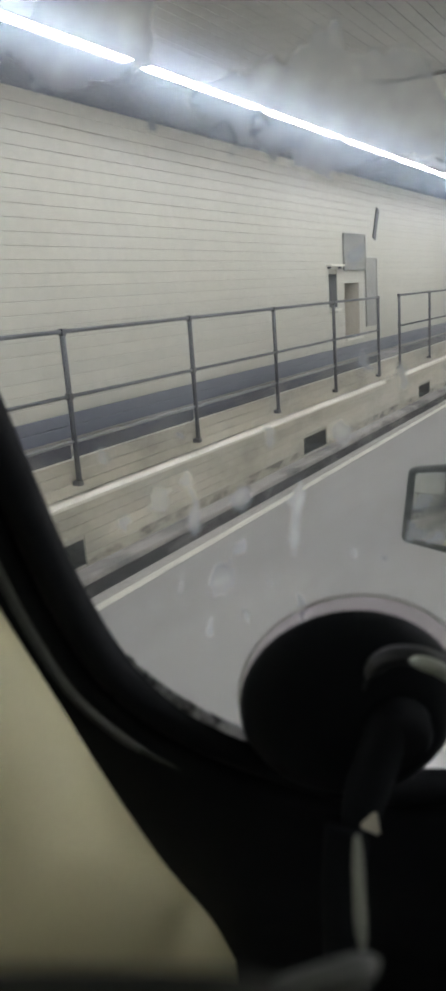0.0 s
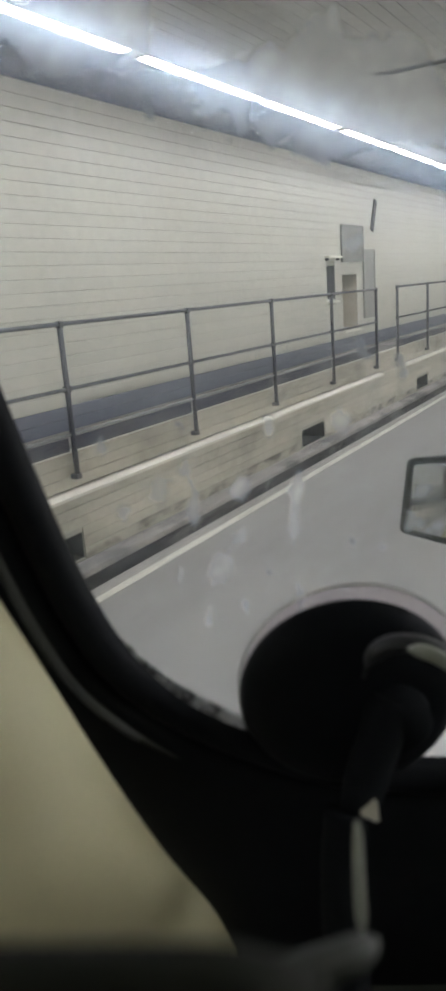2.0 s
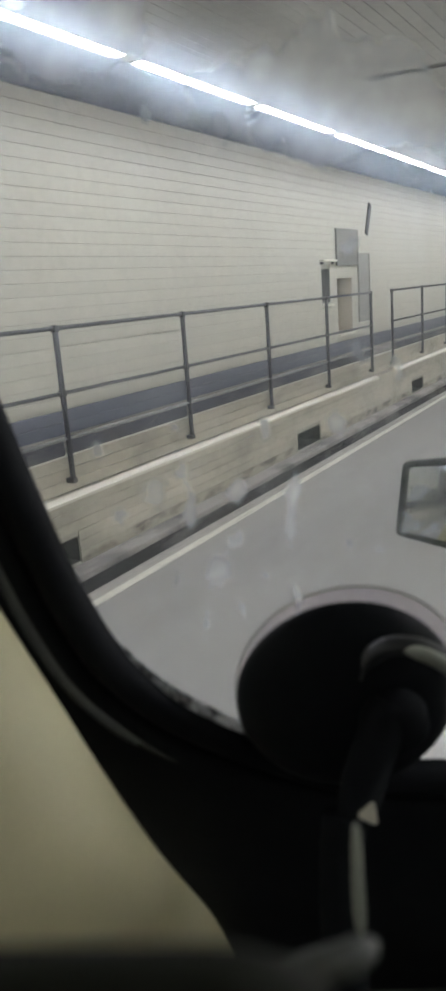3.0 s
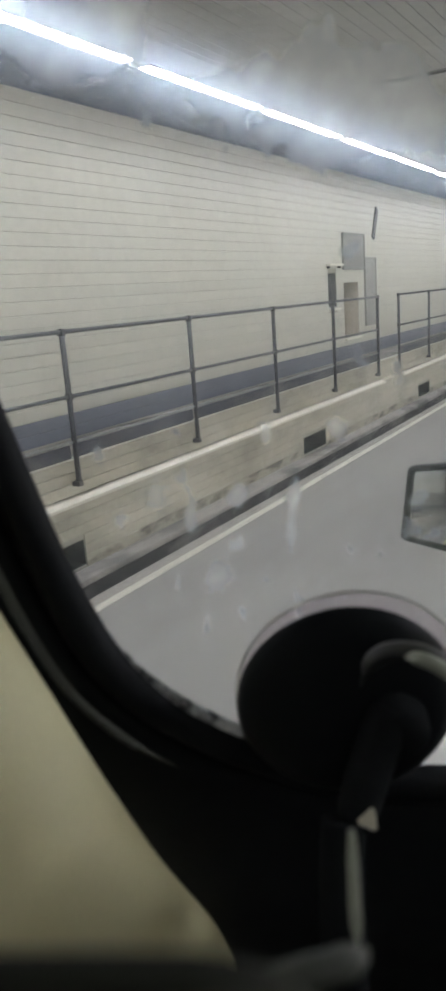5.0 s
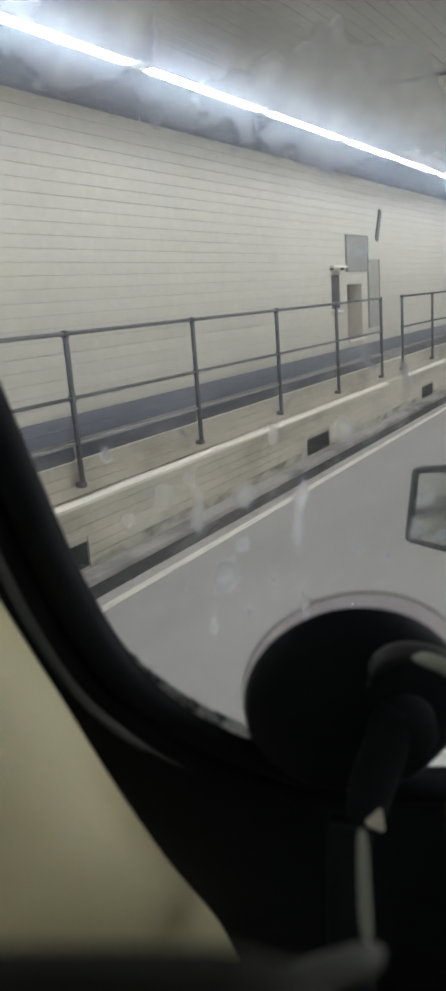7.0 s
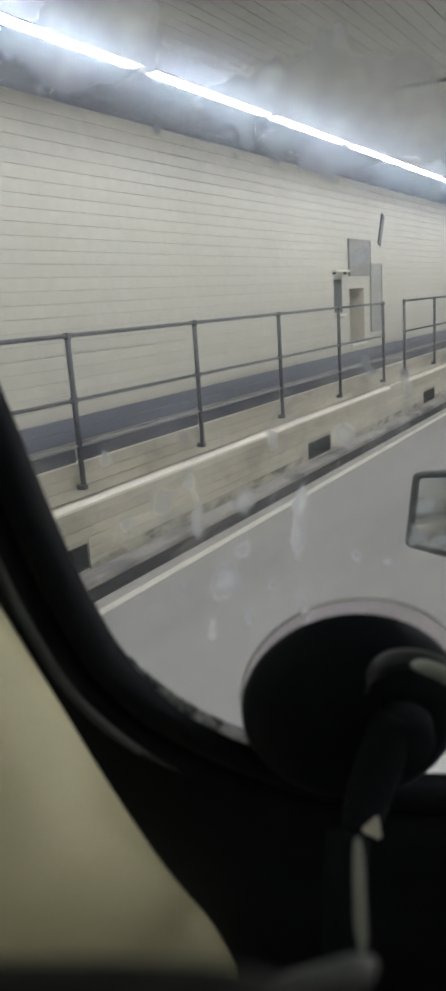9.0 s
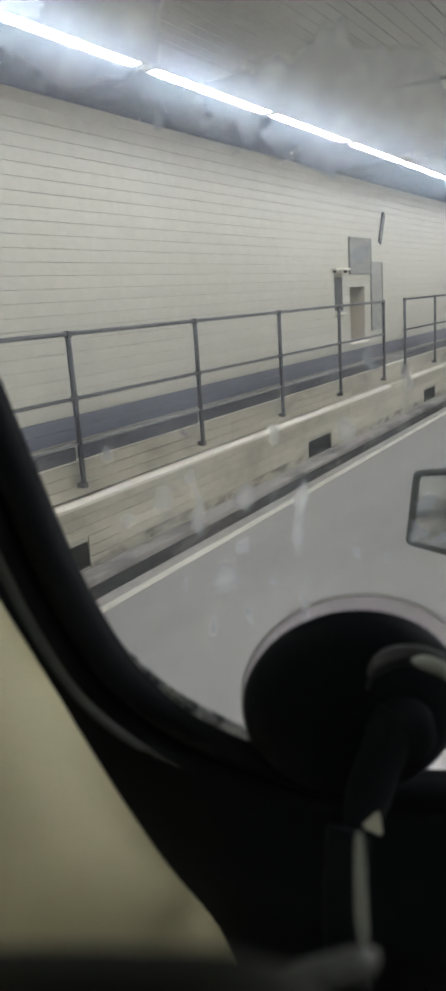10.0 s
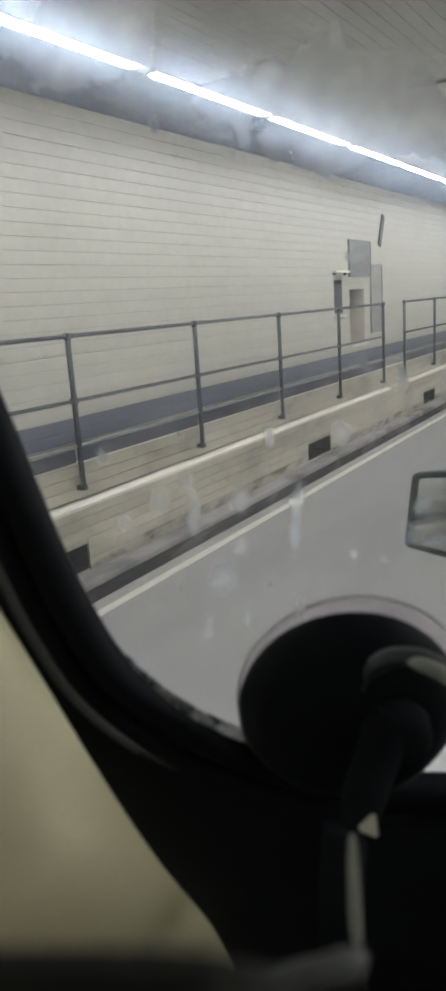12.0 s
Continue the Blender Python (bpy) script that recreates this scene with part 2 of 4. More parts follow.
DRAINS = [(10.0 + k * DRAIN_PITCH, 10.86 + k * DRAIN_PITCH, 0.215, 0.46) for k in range(-14, 11)]
GAPS = [(13.41, 14.60), (45.75, 46.80), (65.57, 66.76)]

# left wall: tiles, blue band, dark base
wall = wall_core("wall_west", WALL - 0.45, WALL - 0.012, 0.0, WALL_TOP, WALL_HOLES, GROUT, "long tunnel wall of cream glazed tile courses")
coursed(WALL, 1, 1.45, WALL_TOP, WALL_HOLES, "tile_course", TILE, wall)
coursed(WALL + 0.003, 1, 1.20, 1.45, [], "blue_tile_course", BLUE, wall)
structure("wall_west_back", boxed((WALL - 0.6, Y0, 0), (WALL - 0.452, Y1, WALL_TOP)), CONCRETE, "plain concrete behind the tiled tunnel wall")

# bench under the walkway
bench = wall_core("walkway_bench", UPPER - 0.30, FACE - 0.012, 0.0, LEDGE_Z - 0.047, DRAINS, GROUT, "raised walkway bench faced with soiled cream tiles")
coursed(FACE, 1, KERB_Z + 0.108, LEDGE_Z - 0.046, DRAINS, "bench_tile_course", BENCH_TILE, bench, 0.108)
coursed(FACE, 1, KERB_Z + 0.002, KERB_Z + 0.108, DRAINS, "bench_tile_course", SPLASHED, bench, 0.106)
structure("walkway", boxed((WALL + 0.004, Y0, 0.9), (UPPER - 0.022, Y1, WALK_Z - 0.01)), CONCRETE, "grey concrete walkway behind the steel railing")
upper = structure("walkway_upstand", boxed((UPPER - 0.020, Y0, LEDGE_Z), (UPPER - 0.014, Y1, WALK_Z - 0.02)), GROUT, "low tiled upstand along the walkway edge")
coursed(UPPER, 1, LEDGE_Z, WALK_Z - 0.02, [], "upstand_tile_course", BENCH_TILE, upper, 0.105)
structure("upstand_cap", boxed((UPPER - 0.05, Y0, WALK_Z - 0.018), (UPPER + 0.008, Y1, WALK_Z), 0.004), LEDGE, "thin pale cap on the walkway upstand")


def ledge_run(a, b):
    """A pale glazed ledge with a rounded nose over the bench face."""
    r, cx, cz = 0.008, FACE + 0.026, LEDGE_Z - 0.034
    nose = [(cx + r * math.sin(radians(k * 15)), cz + r * math.cos(radians(k * 15))) for k in range(7)]
    sec = [(FACE - 0.040, LEDGE_Z - 0.045), (FACE - 0.040, LEDGE_Z - 0.004)] + nose + [(FACE + 0.034, LEDGE_Z - 0.056), (FACE + 0.004, LEDGE_Z - 0.056), (FACE + 0.004, LEDGE_Z - 0.045)]
    bm = bmesh.new()
    lo = [bm.verts.new((px, a, pz)) for px, pz in sec]
    hi = [bm.verts.new((px, b, pz)) for px, pz in sec]
    for k in range(len(sec)):
        f = bm.faces.new((lo[k], lo[(k + 1) % len(sec)], hi[(k + 1) % len(sec)], hi[k]))
        f.smooth = 1 < k < 8
    bm.faces.new(lo)
    bm.faces.new(list(reversed(hi)))
    bmesh.ops.recalc_face_normals(bm, faces=bm.faces)
    structure("ledge_bed", boxed((UPPER + 0.002, a, LEDGE_Z - 0.045), (FACE - 0.042, b, LEDGE_Z - 0.008)), BENCH_TILE, "soiled tile bed behind the ledge")
    structure("ledge", bm, LEDGE, "pale stone ledge along the walkway bench")


edges = [Y0] + [v for g in sorted(GAPS) for v in (g[0] + 0.15, g[1] + 0.1)] + [Y1]
for a, b in zip(edges[::2], edges[1::2]):
    ledge_run(a, b)
for a, b in zip(edges[1::2], edges[2::2]):
    structure("ledge_worn", boxed((UPPER + 0.002, a + 0.004, LEDGE_Z - 0.05), (FACE + 0.004, b - 0.004, LEDGE_Z - 0.012), 0.006), BENCH_TILE, "worn ledge at the opening in the railing")

# kerb, gutter, road
structure("kerb", boxed((FACE - 0.004, Y0, 0.135), (KERB_X, Y1, KERB_Z), 0.02), KERB, "grimy concrete kerb below the bench")
structure("kerb_foot", boxed((FACE - 0.004, Y0, -0.05), (KERB_X - 0.008, Y1, 0.134)), GRIME, "blackened foot of the concrete kerb")
structure("road", boxed((KERB_X - 0.02, Y0, -0.25), (3.6, Y1, 0.0)), ROAD, "grey worn road surface with two lanes")
structure("gutter_strip", boxed((KERB_X - 0.006, Y0, 0.0), (-4.22, Y1, 0.006)), GUTTER, "concrete gutter strip beside the kerb")
structure("edge_line", boxed((-4.218, Y0, 0.0), (-4.122, Y1, 0.005)), PAINT, "worn cream edge line painted on the road")
structure("edge_line_far", boxed((2.95, Y0, 0.0), (3.05, Y1, 0.005)), PAINT, "worn cream edge line on the far side")
for k in range(-6, 7):
    structure("lane_line", boxed((-0.75, k * 12.0, 0.0), (-0.63, k * 12.0 + 3.0, 0.005)), PAINT, "worn white lane dash on the road")

# right side
wall_r = structure("wall_east", boxed((WALL_R + 0.012, Y0, 0), (WALL_R + 0.45, Y1, WALL_TOP)), GROUT, "far tunnel wall of cream glazed tile")
coursed(WALL_R, -1, 1.0, WALL_TOP, [], "tile_course", TILE, wall_r)
structure("bench_east", boxed((3.6, Y0, 0), (WALL_R - 0.001, Y1, 0.95), 0.02), BENCH_TILE, "low bench along the far tunnel wall")

# ceiling: panels with long joints, one mesh
bm = bmesh.new()
x = WALL + 1.18
PITCH = 0.124
while x < WALL_R - 1.18:
    box(bm, (x + 0.003, Y0, CEILING), (min(x + PITCH, WALL_R - 1.18) - 0.003, Y1, CEILING + 0.03))
    x += PITCH
box(bm, (WALL - 0.45, Y0, CEILING + 0.02), (WALL_R + 0.45, Y1, CEILING + 0.25))
structure("ceiling", bm, CEIL, "grey panelled tunnel ceiling with long joints")


def cove(name, xw, xc):
    bm = bmesh.new()
    d = 0.04 if xc > xw else -0.04
    sec = [(xw, WALL_TOP), (xc, CEILING + 0.004), (xc - d, CEILING + 0.018), (xw - d, WALL_TOP + 0.02)]
    a = [bm.verts.new((px, Y0, pz)) for px, pz in sec]
    b = [bm.verts.new((px, Y1, pz)) for px, pz in sec]
    for k in range(4):
        bm.faces.new((a[k], a[(k + 1) % 4], b[(k + 1) % 4], b[k]))
    bm.faces.new(list(reversed(a)))
    bm.faces.new(b)
    bmesh.ops.recalc_face_normals(bm, faces=bm.faces)
    structure(name, bm, COVE, "blue-grey soffit strip between wall and lamps")


cove("cove_west", WALL, WALL + 1.18)
cove("cove_east", WALL_R, WALL_R - 1.18)
structure("wall_north", boxed((WALL - 0.6, Y1, -0.25), (WALL_R + 0.45, Y1 + 0.3, CEILING + 0.25)), CONCRETE, "plain end of the tunnel stretch")
structure("wall_south", boxed((WALL - 0.6, Y0 - 0.3, -0.25), (WALL_R + 0.45, Y0, CEILING + 0.25)), CONCRETE, "plain end of the tunnel stretch")


# dark slots across the ceiling
def ceiling_slot(y):
    ob = empty("ceiling_slot", (-2.44, y, CEILING), "narrow dark ventilation slot across the ceiling", "vent", "ceiling slots")
    part("frame", boxed((-0.55, -0.065, -0.012), (0.55, 0.065, 0.002), 0.004), PANEL, ob)
    part("slot", boxed((-0.52, -0.045, -0.016), (0.52, 0.045, -0.010)), DARK, ob, "dark slot")
    return ob


slot = ceiling_slot(8.82)
for k in list(range(-12, 0)) + list(range(1, 10)):
    copy_thing(slot, pose(-2.44, 8.82 + k * 5.5, CEILING))


# a shallow casing along the ceiling that carries the lamps
LAMP_Z = CEILING - 0.072
LAMP_X, FAR_X = -4.120, 3.320


def lamp_casing(name, xc):
    bm = bmesh.new()
    sec = [(xc - 0.21, CEILING + 0.010), (xc - 0.078, LAMP_Z - 0.054), (xc + 0.078, LAMP_Z - 0.054), (xc + 0.21, CEILING + 0.010)]
    a = [bm.verts.new((px, Y0, pz)) for px, pz in sec]
    b = [bm.verts.new((px, Y1, pz)) for px, pz in sec]
    for k in range(4):
        bm.faces.new((a[k], a[(k + 1) % 4], b[(k + 1) % 4], b[k]))
    bm.faces.new(list(reversed(a)))
    bm.faces.new(b)
    bmesh.ops.recalc_face_normals(bm, faces=bm.faces)
    structure(name, bm, CEIL, "shallow grey casing that carries the strip lamps")


lamp_casing("lamp_casing_west", LAMP_X)
lamp_casing("lamp_casing_east", FAR_X)


# lamps: pairs of long white strips on each side of the ceiling; the far row is unseen fill
def strip_light(at, lens):
    ob = empty("strip_light", at, "long white strip lamp glowing below the cove", "lamp", "tunnel strip lamps")
    L = 2.16

    def prism(section, y0, y1):
        bm = bmesh.new()
        a = [bm.verts.new((px, y0, pz)) for px, pz in section]
        b = [bm.verts.new((px, y1, pz)) for px, pz in section]
        n = len(section)
        for k in range(n):
            bm.faces.new((a[k], a[(k + 1) % n], b[(k + 1) % n], b[k]))
        bm.faces.new(a)
        bm.faces.new(list(reversed(b)))
        bmesh.ops.recalc_face_normals(bm, faces=bm.faces)
        return bm

    glass = [(-0.064, -0.060), (-0.064, -0.068), (-0.058, -0.074), (-0.030, -0.078), (0.030, -0.078), (0.058, -0.074), (0.064, -0.068), (0.064, -0.060)]
    bm = bmesh.new()
    rings = []
    for y, k in ((0.0, 0.25), (0.03, 0.65), (0.09, 0.92), (0.16, 1.0), (L - 0.16, 1.0), (L - 0.09, 0.92), (L - 0.03, 0.65), (L, 0.25)):
        rings.append([bm.verts.new((px * (0.6 + 0.4 * k), y, -0.060 + (pz + 0.060) * k)) for px, pz in glass])
    for a, b in zip(rings, rings[1:]):
        for i in range(len(glass)):
            bm.faces.new((a[i], a[(i + 1) % len(glass)], b[(i + 1) % len(glass)], b[i]))
    bm.faces.new(rings[0])
    bm.faces.new(list(reversed(rings[-1])))
    bmesh.ops.recalc_face_normals(bm, faces=bm.faces)
    part("diffuser", bm, lens, ob, "glowing white diffuser with tapered ends")
    case = part("housing", prism([(-0.072, -0.069), (-0.066, -0.069), (-0.066, -0.059), (0.066, -0.059), (0.066, -0.069), (0.072, -0.069), (0.072, -0.055), (-0.072, -0.055)], -0.01, L + 0.01), PANEL, ob)
    for y in (-0.02, L + 0.001):
        part("end_cap", boxed((-0.070, y, -0.066), (0.070, y + 0.018, -0.055), 0.003), PANEL, case)
    return ob


lamp = strip_light((LAMP_X, 6.10, LAMP_Z), LAMP)
# unseen row, added stronger than the near one to even out the wall
far_fill_lamp = strip_light((FAR_X, 8.31, LAMP_Z), FAR_FILL_LAMP)
far_fill_lamp.rotation_euler = (0, 0, math.pi)
for k in range(-17, 15):
    for off in (0.0, 2.305):
        y = 6.10 + 4.69 * k + off
        if Y0 < y < Y1 - 2.3 and (k or off):
            copy_thing(lamp, pose(LAMP_X, y, LAMP_Z))
            copy_thing(far_fill_lamp, pose(FAR_X, y + 2.16, LAMP_Z, 0, 0, 180))


# railing: pipes between the gaps, posts bolted to the upstand
RAIL_X = -4.62
RAIL_Z, MID_Z, TOE_Z = 2.306, 1.747, 1.345


def railing(y0, y1, first):
    ob = empty("railing", (RAIL_X, y0, LEDGE_Z), "grey painted pipe railing along the raised walkway", "railing", "walkway railings")
    L = y1 - y0
    part("top_rail", tube([(0, -0.02, RAIL_Z - LEDGE_Z), (0, L + 0.02, RAIL_Z - LEDGE_Z)], 0.0200), STEEL, ob)
    part("mid_rail", tube([(0, 0, MID_Z - LEDGE_Z), (0, L, MID_Z - LEDGE_Z)], 0.0175), STEEL, ob)
    part("low_rail", tube([(0, 0, TOE_Z - LEDGE_Z), (0, L, TOE_Z - LEDGE_Z)], 0.012), PANEL, ob, "worn grey bottom pipe")
    spots = [y0] + [first + 2.05 * k for k in range(-60, 60) if y0 + 0.6 < first + 2.05 * k < y1 - 0.6] + [y1]
    me = None
    for y in spots:
        if me is None:
            bm = tube([(0, 0, 0.10), (0, 0, RAIL_Z - LEDGE_Z)], 0.0255)
            box(bm, (-0.029, -0.029, MID_Z - LEDGE_Z - 0.032), (0.029, 0.029, MID_Z - LEDGE_Z + 0.032), 0.012)
            box(bm, (-0.029, -0.029, RAIL_Z - LEDGE_Z - 0.036), (0.029, 0.029, RAIL_Z - LEDGE_Z + 0.027), 0.013)
            p = part("post", bm, STEEL, ob)
            me = p.data
            base = part("base_plate", boxed((-0.06, -0.032, 0.085), (0.028, 0.032, 0.135), 0.01), STEEL, p).data
        else:
            p = new("post", me)
            p.parent = ob
            new("base_plate", base).parent = p
        p.location = (0, y - y0, 0)
    for a, b in zip(spots, spots[1:]):
        part("toe_board", boxed((-0.03, a - y0 + 0.05, TOE_Z - 0.145 - LEDGE_Z), (-0.012, b - y0 - 0.05, TOE_Z - 0.022 - LEDGE_Z), 0.003), TOE, ob, "dark weathered toe board")
    return ob


cuts = [Y0 + 0.2] + [v for g in sorted(GAPS) for v in g] + [Y1 - 0.2]
for a, b in zip(cuts[::2], cuts[1::2]):
    railing(a, b, 5.22 if a < 14 else 14.60)

# drains: near-black boxes behind the bench openings paint the shade inside
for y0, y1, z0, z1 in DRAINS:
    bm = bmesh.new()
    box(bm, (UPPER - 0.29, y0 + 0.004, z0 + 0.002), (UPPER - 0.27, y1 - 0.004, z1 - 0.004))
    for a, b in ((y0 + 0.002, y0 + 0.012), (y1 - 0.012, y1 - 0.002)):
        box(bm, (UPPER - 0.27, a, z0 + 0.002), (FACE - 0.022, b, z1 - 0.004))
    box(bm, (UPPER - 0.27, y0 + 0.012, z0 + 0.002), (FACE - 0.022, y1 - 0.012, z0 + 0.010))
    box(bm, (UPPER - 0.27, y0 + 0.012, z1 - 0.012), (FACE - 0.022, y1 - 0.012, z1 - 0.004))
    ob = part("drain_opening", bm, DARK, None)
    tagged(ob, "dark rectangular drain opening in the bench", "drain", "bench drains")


# service station on the wall: plates, recesses, bracket
def flat_plate(name, lo, hi, mat, label, category, group, screws=True):
    """A steel plate with a folded rim, screwed to the wall."""
    ob = empty(name, (WALL, lo[0], lo[1]), label, category, group)
    w, h = hi[0] - lo[0], hi[1] - lo[1]
    plate = part("plate", boxed((0.0, 0, 0), (0.025, w, h), 0.006), mat, ob)
    part("rim", frame_mesh(w, h, 0.03, 0.012), mat, plate)
    if screws:
        for y in (0.05, w - 0.05):
            for z in (0.05, h - 0.05):
                part("screw", lathe([(0.012, 0), (0.010, 0.006), (0, 0.008)], (0.03, y, z), (1, 0, 0), 10), STEEL, plate)
    return ob


def frame_mesh(w, h, t, d):
    bm = bmesh.new()
    box(bm, (0.022, 0, 0), (0.025 + d, w, t), 0.003)
    box(bm, (0.022, 0, h - t), (0.025 + d, w, h), 0.003)
    box(bm, (0.022, 0, t), (0.025 + d, t, h - t), 0.003)
    box(bm, (0.022, w - t, t), (0.025 + d, w, h - t), 0.003)
    return bm


def recess(name, y0, y1, z0, z1, depth, splay, label, lining=None):
    """A niche lining: back, sides and a splayed cheek that catches the light; near-black back, lintel and side paint
    its shade.
    """
    ob = empty(name, (WALL, y0, z0), label, "niche", "wall niches")
    w, h = y1 - y0, z1 - z0
    part("back", boxed((-depth, 0.004, 0.004), (-depth + 0.02, w - 0.004, h - 0.004)), NICHE_SHADE, ob, "niche back, darkened for the shade inside")
    bm = bmesh.new()
    sec = [(-0.012, w - 0.002), (-depth + 0.02, w - 0.002), (-depth + 0.02, w - splay), (-depth + 0.04, w - splay)]
    lo = [bm.verts.new((px, py, 0.002)) for px, py in sec]
    hi = [bm.verts.new((px, py, h - 0.002)) for px, py in sec]
    for k in range(4):
        bm.faces.new((lo[k], lo[(k + 1) % 4], hi[(k + 1) % 4], hi[k]))
    bm.faces.new(lo)
    bm.faces.new(list(reversed(hi)))
    bmesh.ops.recalc_face_normals(bm, faces=bm.faces)
    part("cheek", bm, lining or BOX, ob, "side of the niche")
    part("lintel", boxed((-depth + 0.02, 0.004, h - 0.012), (-0.014, w - 0.004, h - 0.003)), DARK, ob)
    part("side", boxed((-depth + 0.02, 0.001, 0.004), (-0.014, 0.012, h - 0.004)), DARK, ob)
    part("floor", boxed((-depth + 0.02, 0.012, 0.0), (0.01, w - 0.004, 0.012)), BOX, ob)
    part("sill", boxed((-0.01, -0.02, -0.05), (0.06, w + 0.05, -0.012), 0.006), LEDGE, ob, "pale projecting sill")
    return ob


def station(s):
    flat_plate("wall_plate", (s - 0.04, 2.81), (s + 1.08, 3.46), PANEL, "large dull grey steel plate high on the tiles", "panel", "station plates")
    flat_plate("cabinet_door", (s + 1.08, 1.74), (s + 1.72, 3.04), PALEPANEL, "tall narrow grey steel cabinet door in the wall", "cabinet", "station plates")
    recess("niche", s, s + 0.76, 1.60, 2.60, 0.36, 0.014, "open tan wall niche in the tiles", NICHE_TAN)
    recess("small_niche", s - 0.73, s - 0.34, 2.17, 2.76, 0.28, 0.014, "small grey equipment niche in the tiles", NICHE_GREY)
    part_ob = empty("hood", (WALL, s - 0.83, 2.88), "thin pale hood ledge over the small niche", "ledge", "station hoods")
    part("slab", boxed((0, 0, 0), (0.10, 0.64, 0.035), 0.006), LEDGE, part_ob)
    for y in (0.06, 0.56):
        part("bracket", boxed((0, y, -0.04), (0.06, y + 0.02, -0.001)), STEEL, part_ob)
    bar = empty("bracket_plate", (WALL, s + 1.62, 3.40), "narrow dark mounting plate tilted on the wall", "bracket", "station brackets")
    back = part("plate", boxed((0.0, -0.07, 0.0), (0.03, 0.07, 0.62), 0.006), STEEL, bar)
    for z in (0.08, 0.54):
        part("bolt", lathe([(0.016, 0), (0.014, 0.012), (0, 0.014)], (0.03, 0, z), (1, 0, 0), 8), DARK, back)
    bar.rotation_euler = (radians(-24), 0, 0)
    return bar


for s in STATIONS:
    station(s)
recess("alcove", ALCOVE, ALCOVE + 0.72, 1.62, 2.62, 0.36, 0.014, "dark alcove in the tiles behind the railing gap", NICHE_GREY)


# amber signal on a bracket
def signal(s):
    ob = empty("traffic_signal", (WALL, s + 1.75, 3.62), "yellow two-lamp traffic signal on a wall bracket, amber lit", "traffic signal")
    part("bracket", tube([(0.03, 0, 0.0), (0.18, 0.1, -0.06), (0.30, 0.45, -0.05), (0.42, 0.9, -0.02)], 0.02), STEEL, ob)
    for y, mat in ((0.55, AMBER), (0.95, DARK)):
        body = part("head", boxed((0.27, y, 0.0), (0.53, y + 0.22, 0.58), 0.03), YELLOW, ob)
        for z, m2 in ((0.15, mat), (0.43, DARK)):
            part("lens", lathe([(0.095, 0), (0.085, 0.02), (0.05, 0.035), (0, 0.04)], (0.40, y, z), (0, -1, 0), 20), m2, body)
            part("visor", tube([(0.40, y + 0.01, z), (0.40, y - 0.14, z)], 0.105, 20, False), YELLOW, body)
    return ob


signal(STATIONS[1])


# camera and control box on the wall
def control_box(y):
    ob = empty("control_box", (WALL, y, 2.10), "pale steel control box with conduit on the tiles", "control box")
    part("body", boxed((0.0, 0, 0), (0.26, 0.75, 0.80), 0.012), BOX, ob)
    door = part("door", boxed((0.262, 0.02, 0.02), (0.275, 0.73, 0.78), 0.005), PANEL, ob, "grey steel door")
    part("latch", boxed((0.276, 0.66, 0.36), (0.30, 0.70, 0.46), 0.006), STEEL, door)
    part("conduit", tube(smooth_line([(0.05, 0.3, 0.8), (0.05, 0.28, 1.0), (0.05, 0.1, 1.2), (0.05, 0.0, 1.5)], 6), 0.018), STEEL, ob)
    part("drop_pipe", tube([(0.05, 0.3, -0.55), (0.05, 0.3, 0.0)], 0.018), BOX, ob)
    c = empty("security_camera", (WALL, y + 0.05, 3.45), "white dome security camera on a wall arm", "camera")
    part("plate", boxed((0.0, -0.08, 0.0), (0.05, 0.08, 0.36), 0.008), STEEL, c)
    part("arm", tube([(0.04, 0, 0.12), (0.35, 0.35, 0.30), (0.5, 0.55, 0.32)], 0.022), BOX, c)
    part("dome", lathe([(0.0, 0.0), (0.05, 0.01), (0.085, 0.05), (0.09, 0.12), (0.08, 0.16), (0, 0.17)], (0.5, 0.58, 0.16), (0, 0, 1), 20), CLIP, c)
    part("riser", tube([(0.03, 0.02, 0.36), (0.03, 0.30, 0.80)], 0.02), STEEL, c)


control_box(3.5)

# ---- the cab round the lens: its own frame, right, up and ahead, in metres ----
CAB = pose(*EYE, 76.172, 3.638, 30.361)
RAKE = 0.42
NORMAL = Vector((0.0, -RAKE, 1.0)).normalized()


def cab(u, v, d):
    return CAB @ Vector((u, v, -d))


def turn(n):
    return (CAB.to_3x3() @ n).normalized()


def sweep(line, normal, profile, flip=1, smooth=True, fade=0):
    """A moulding along line: profile rows (out, rise), out across the line, rise along normal; it may fade out at its end."""
    mid = sum(a for a, _ in profile) / len(profile)
    low = min(r for _, r in profile) - 0.001
    bm = bmesh.new()
    rows = []
    for i, q in enumerate(line):
        t = (line[min(i + 1, len(line) - 1)] - line[max(i - 1, 0)]).normalized()
        o = t.cross(normal).normalized() * flip
        k = min(1.0, (len(line) - 1 - i) / fade) if fade else 1.0
        rows.append([bm.verts.new(q + o * (mid + (a - mid) * (0.3 + 0.7 * k)) + normal * (low + (r - low) * k)) for a, r in profile])
    for r, s in zip(rows, rows[1:]):
        for k in range(len(profile) - 1):
            f = bm.faces.new((r[k], r[k + 1], s[k + 1], s[k]))
            f.smooth = smooth
    bmesh.ops.recalc_face_normals(bm, faces=bm.faces)
    return bm


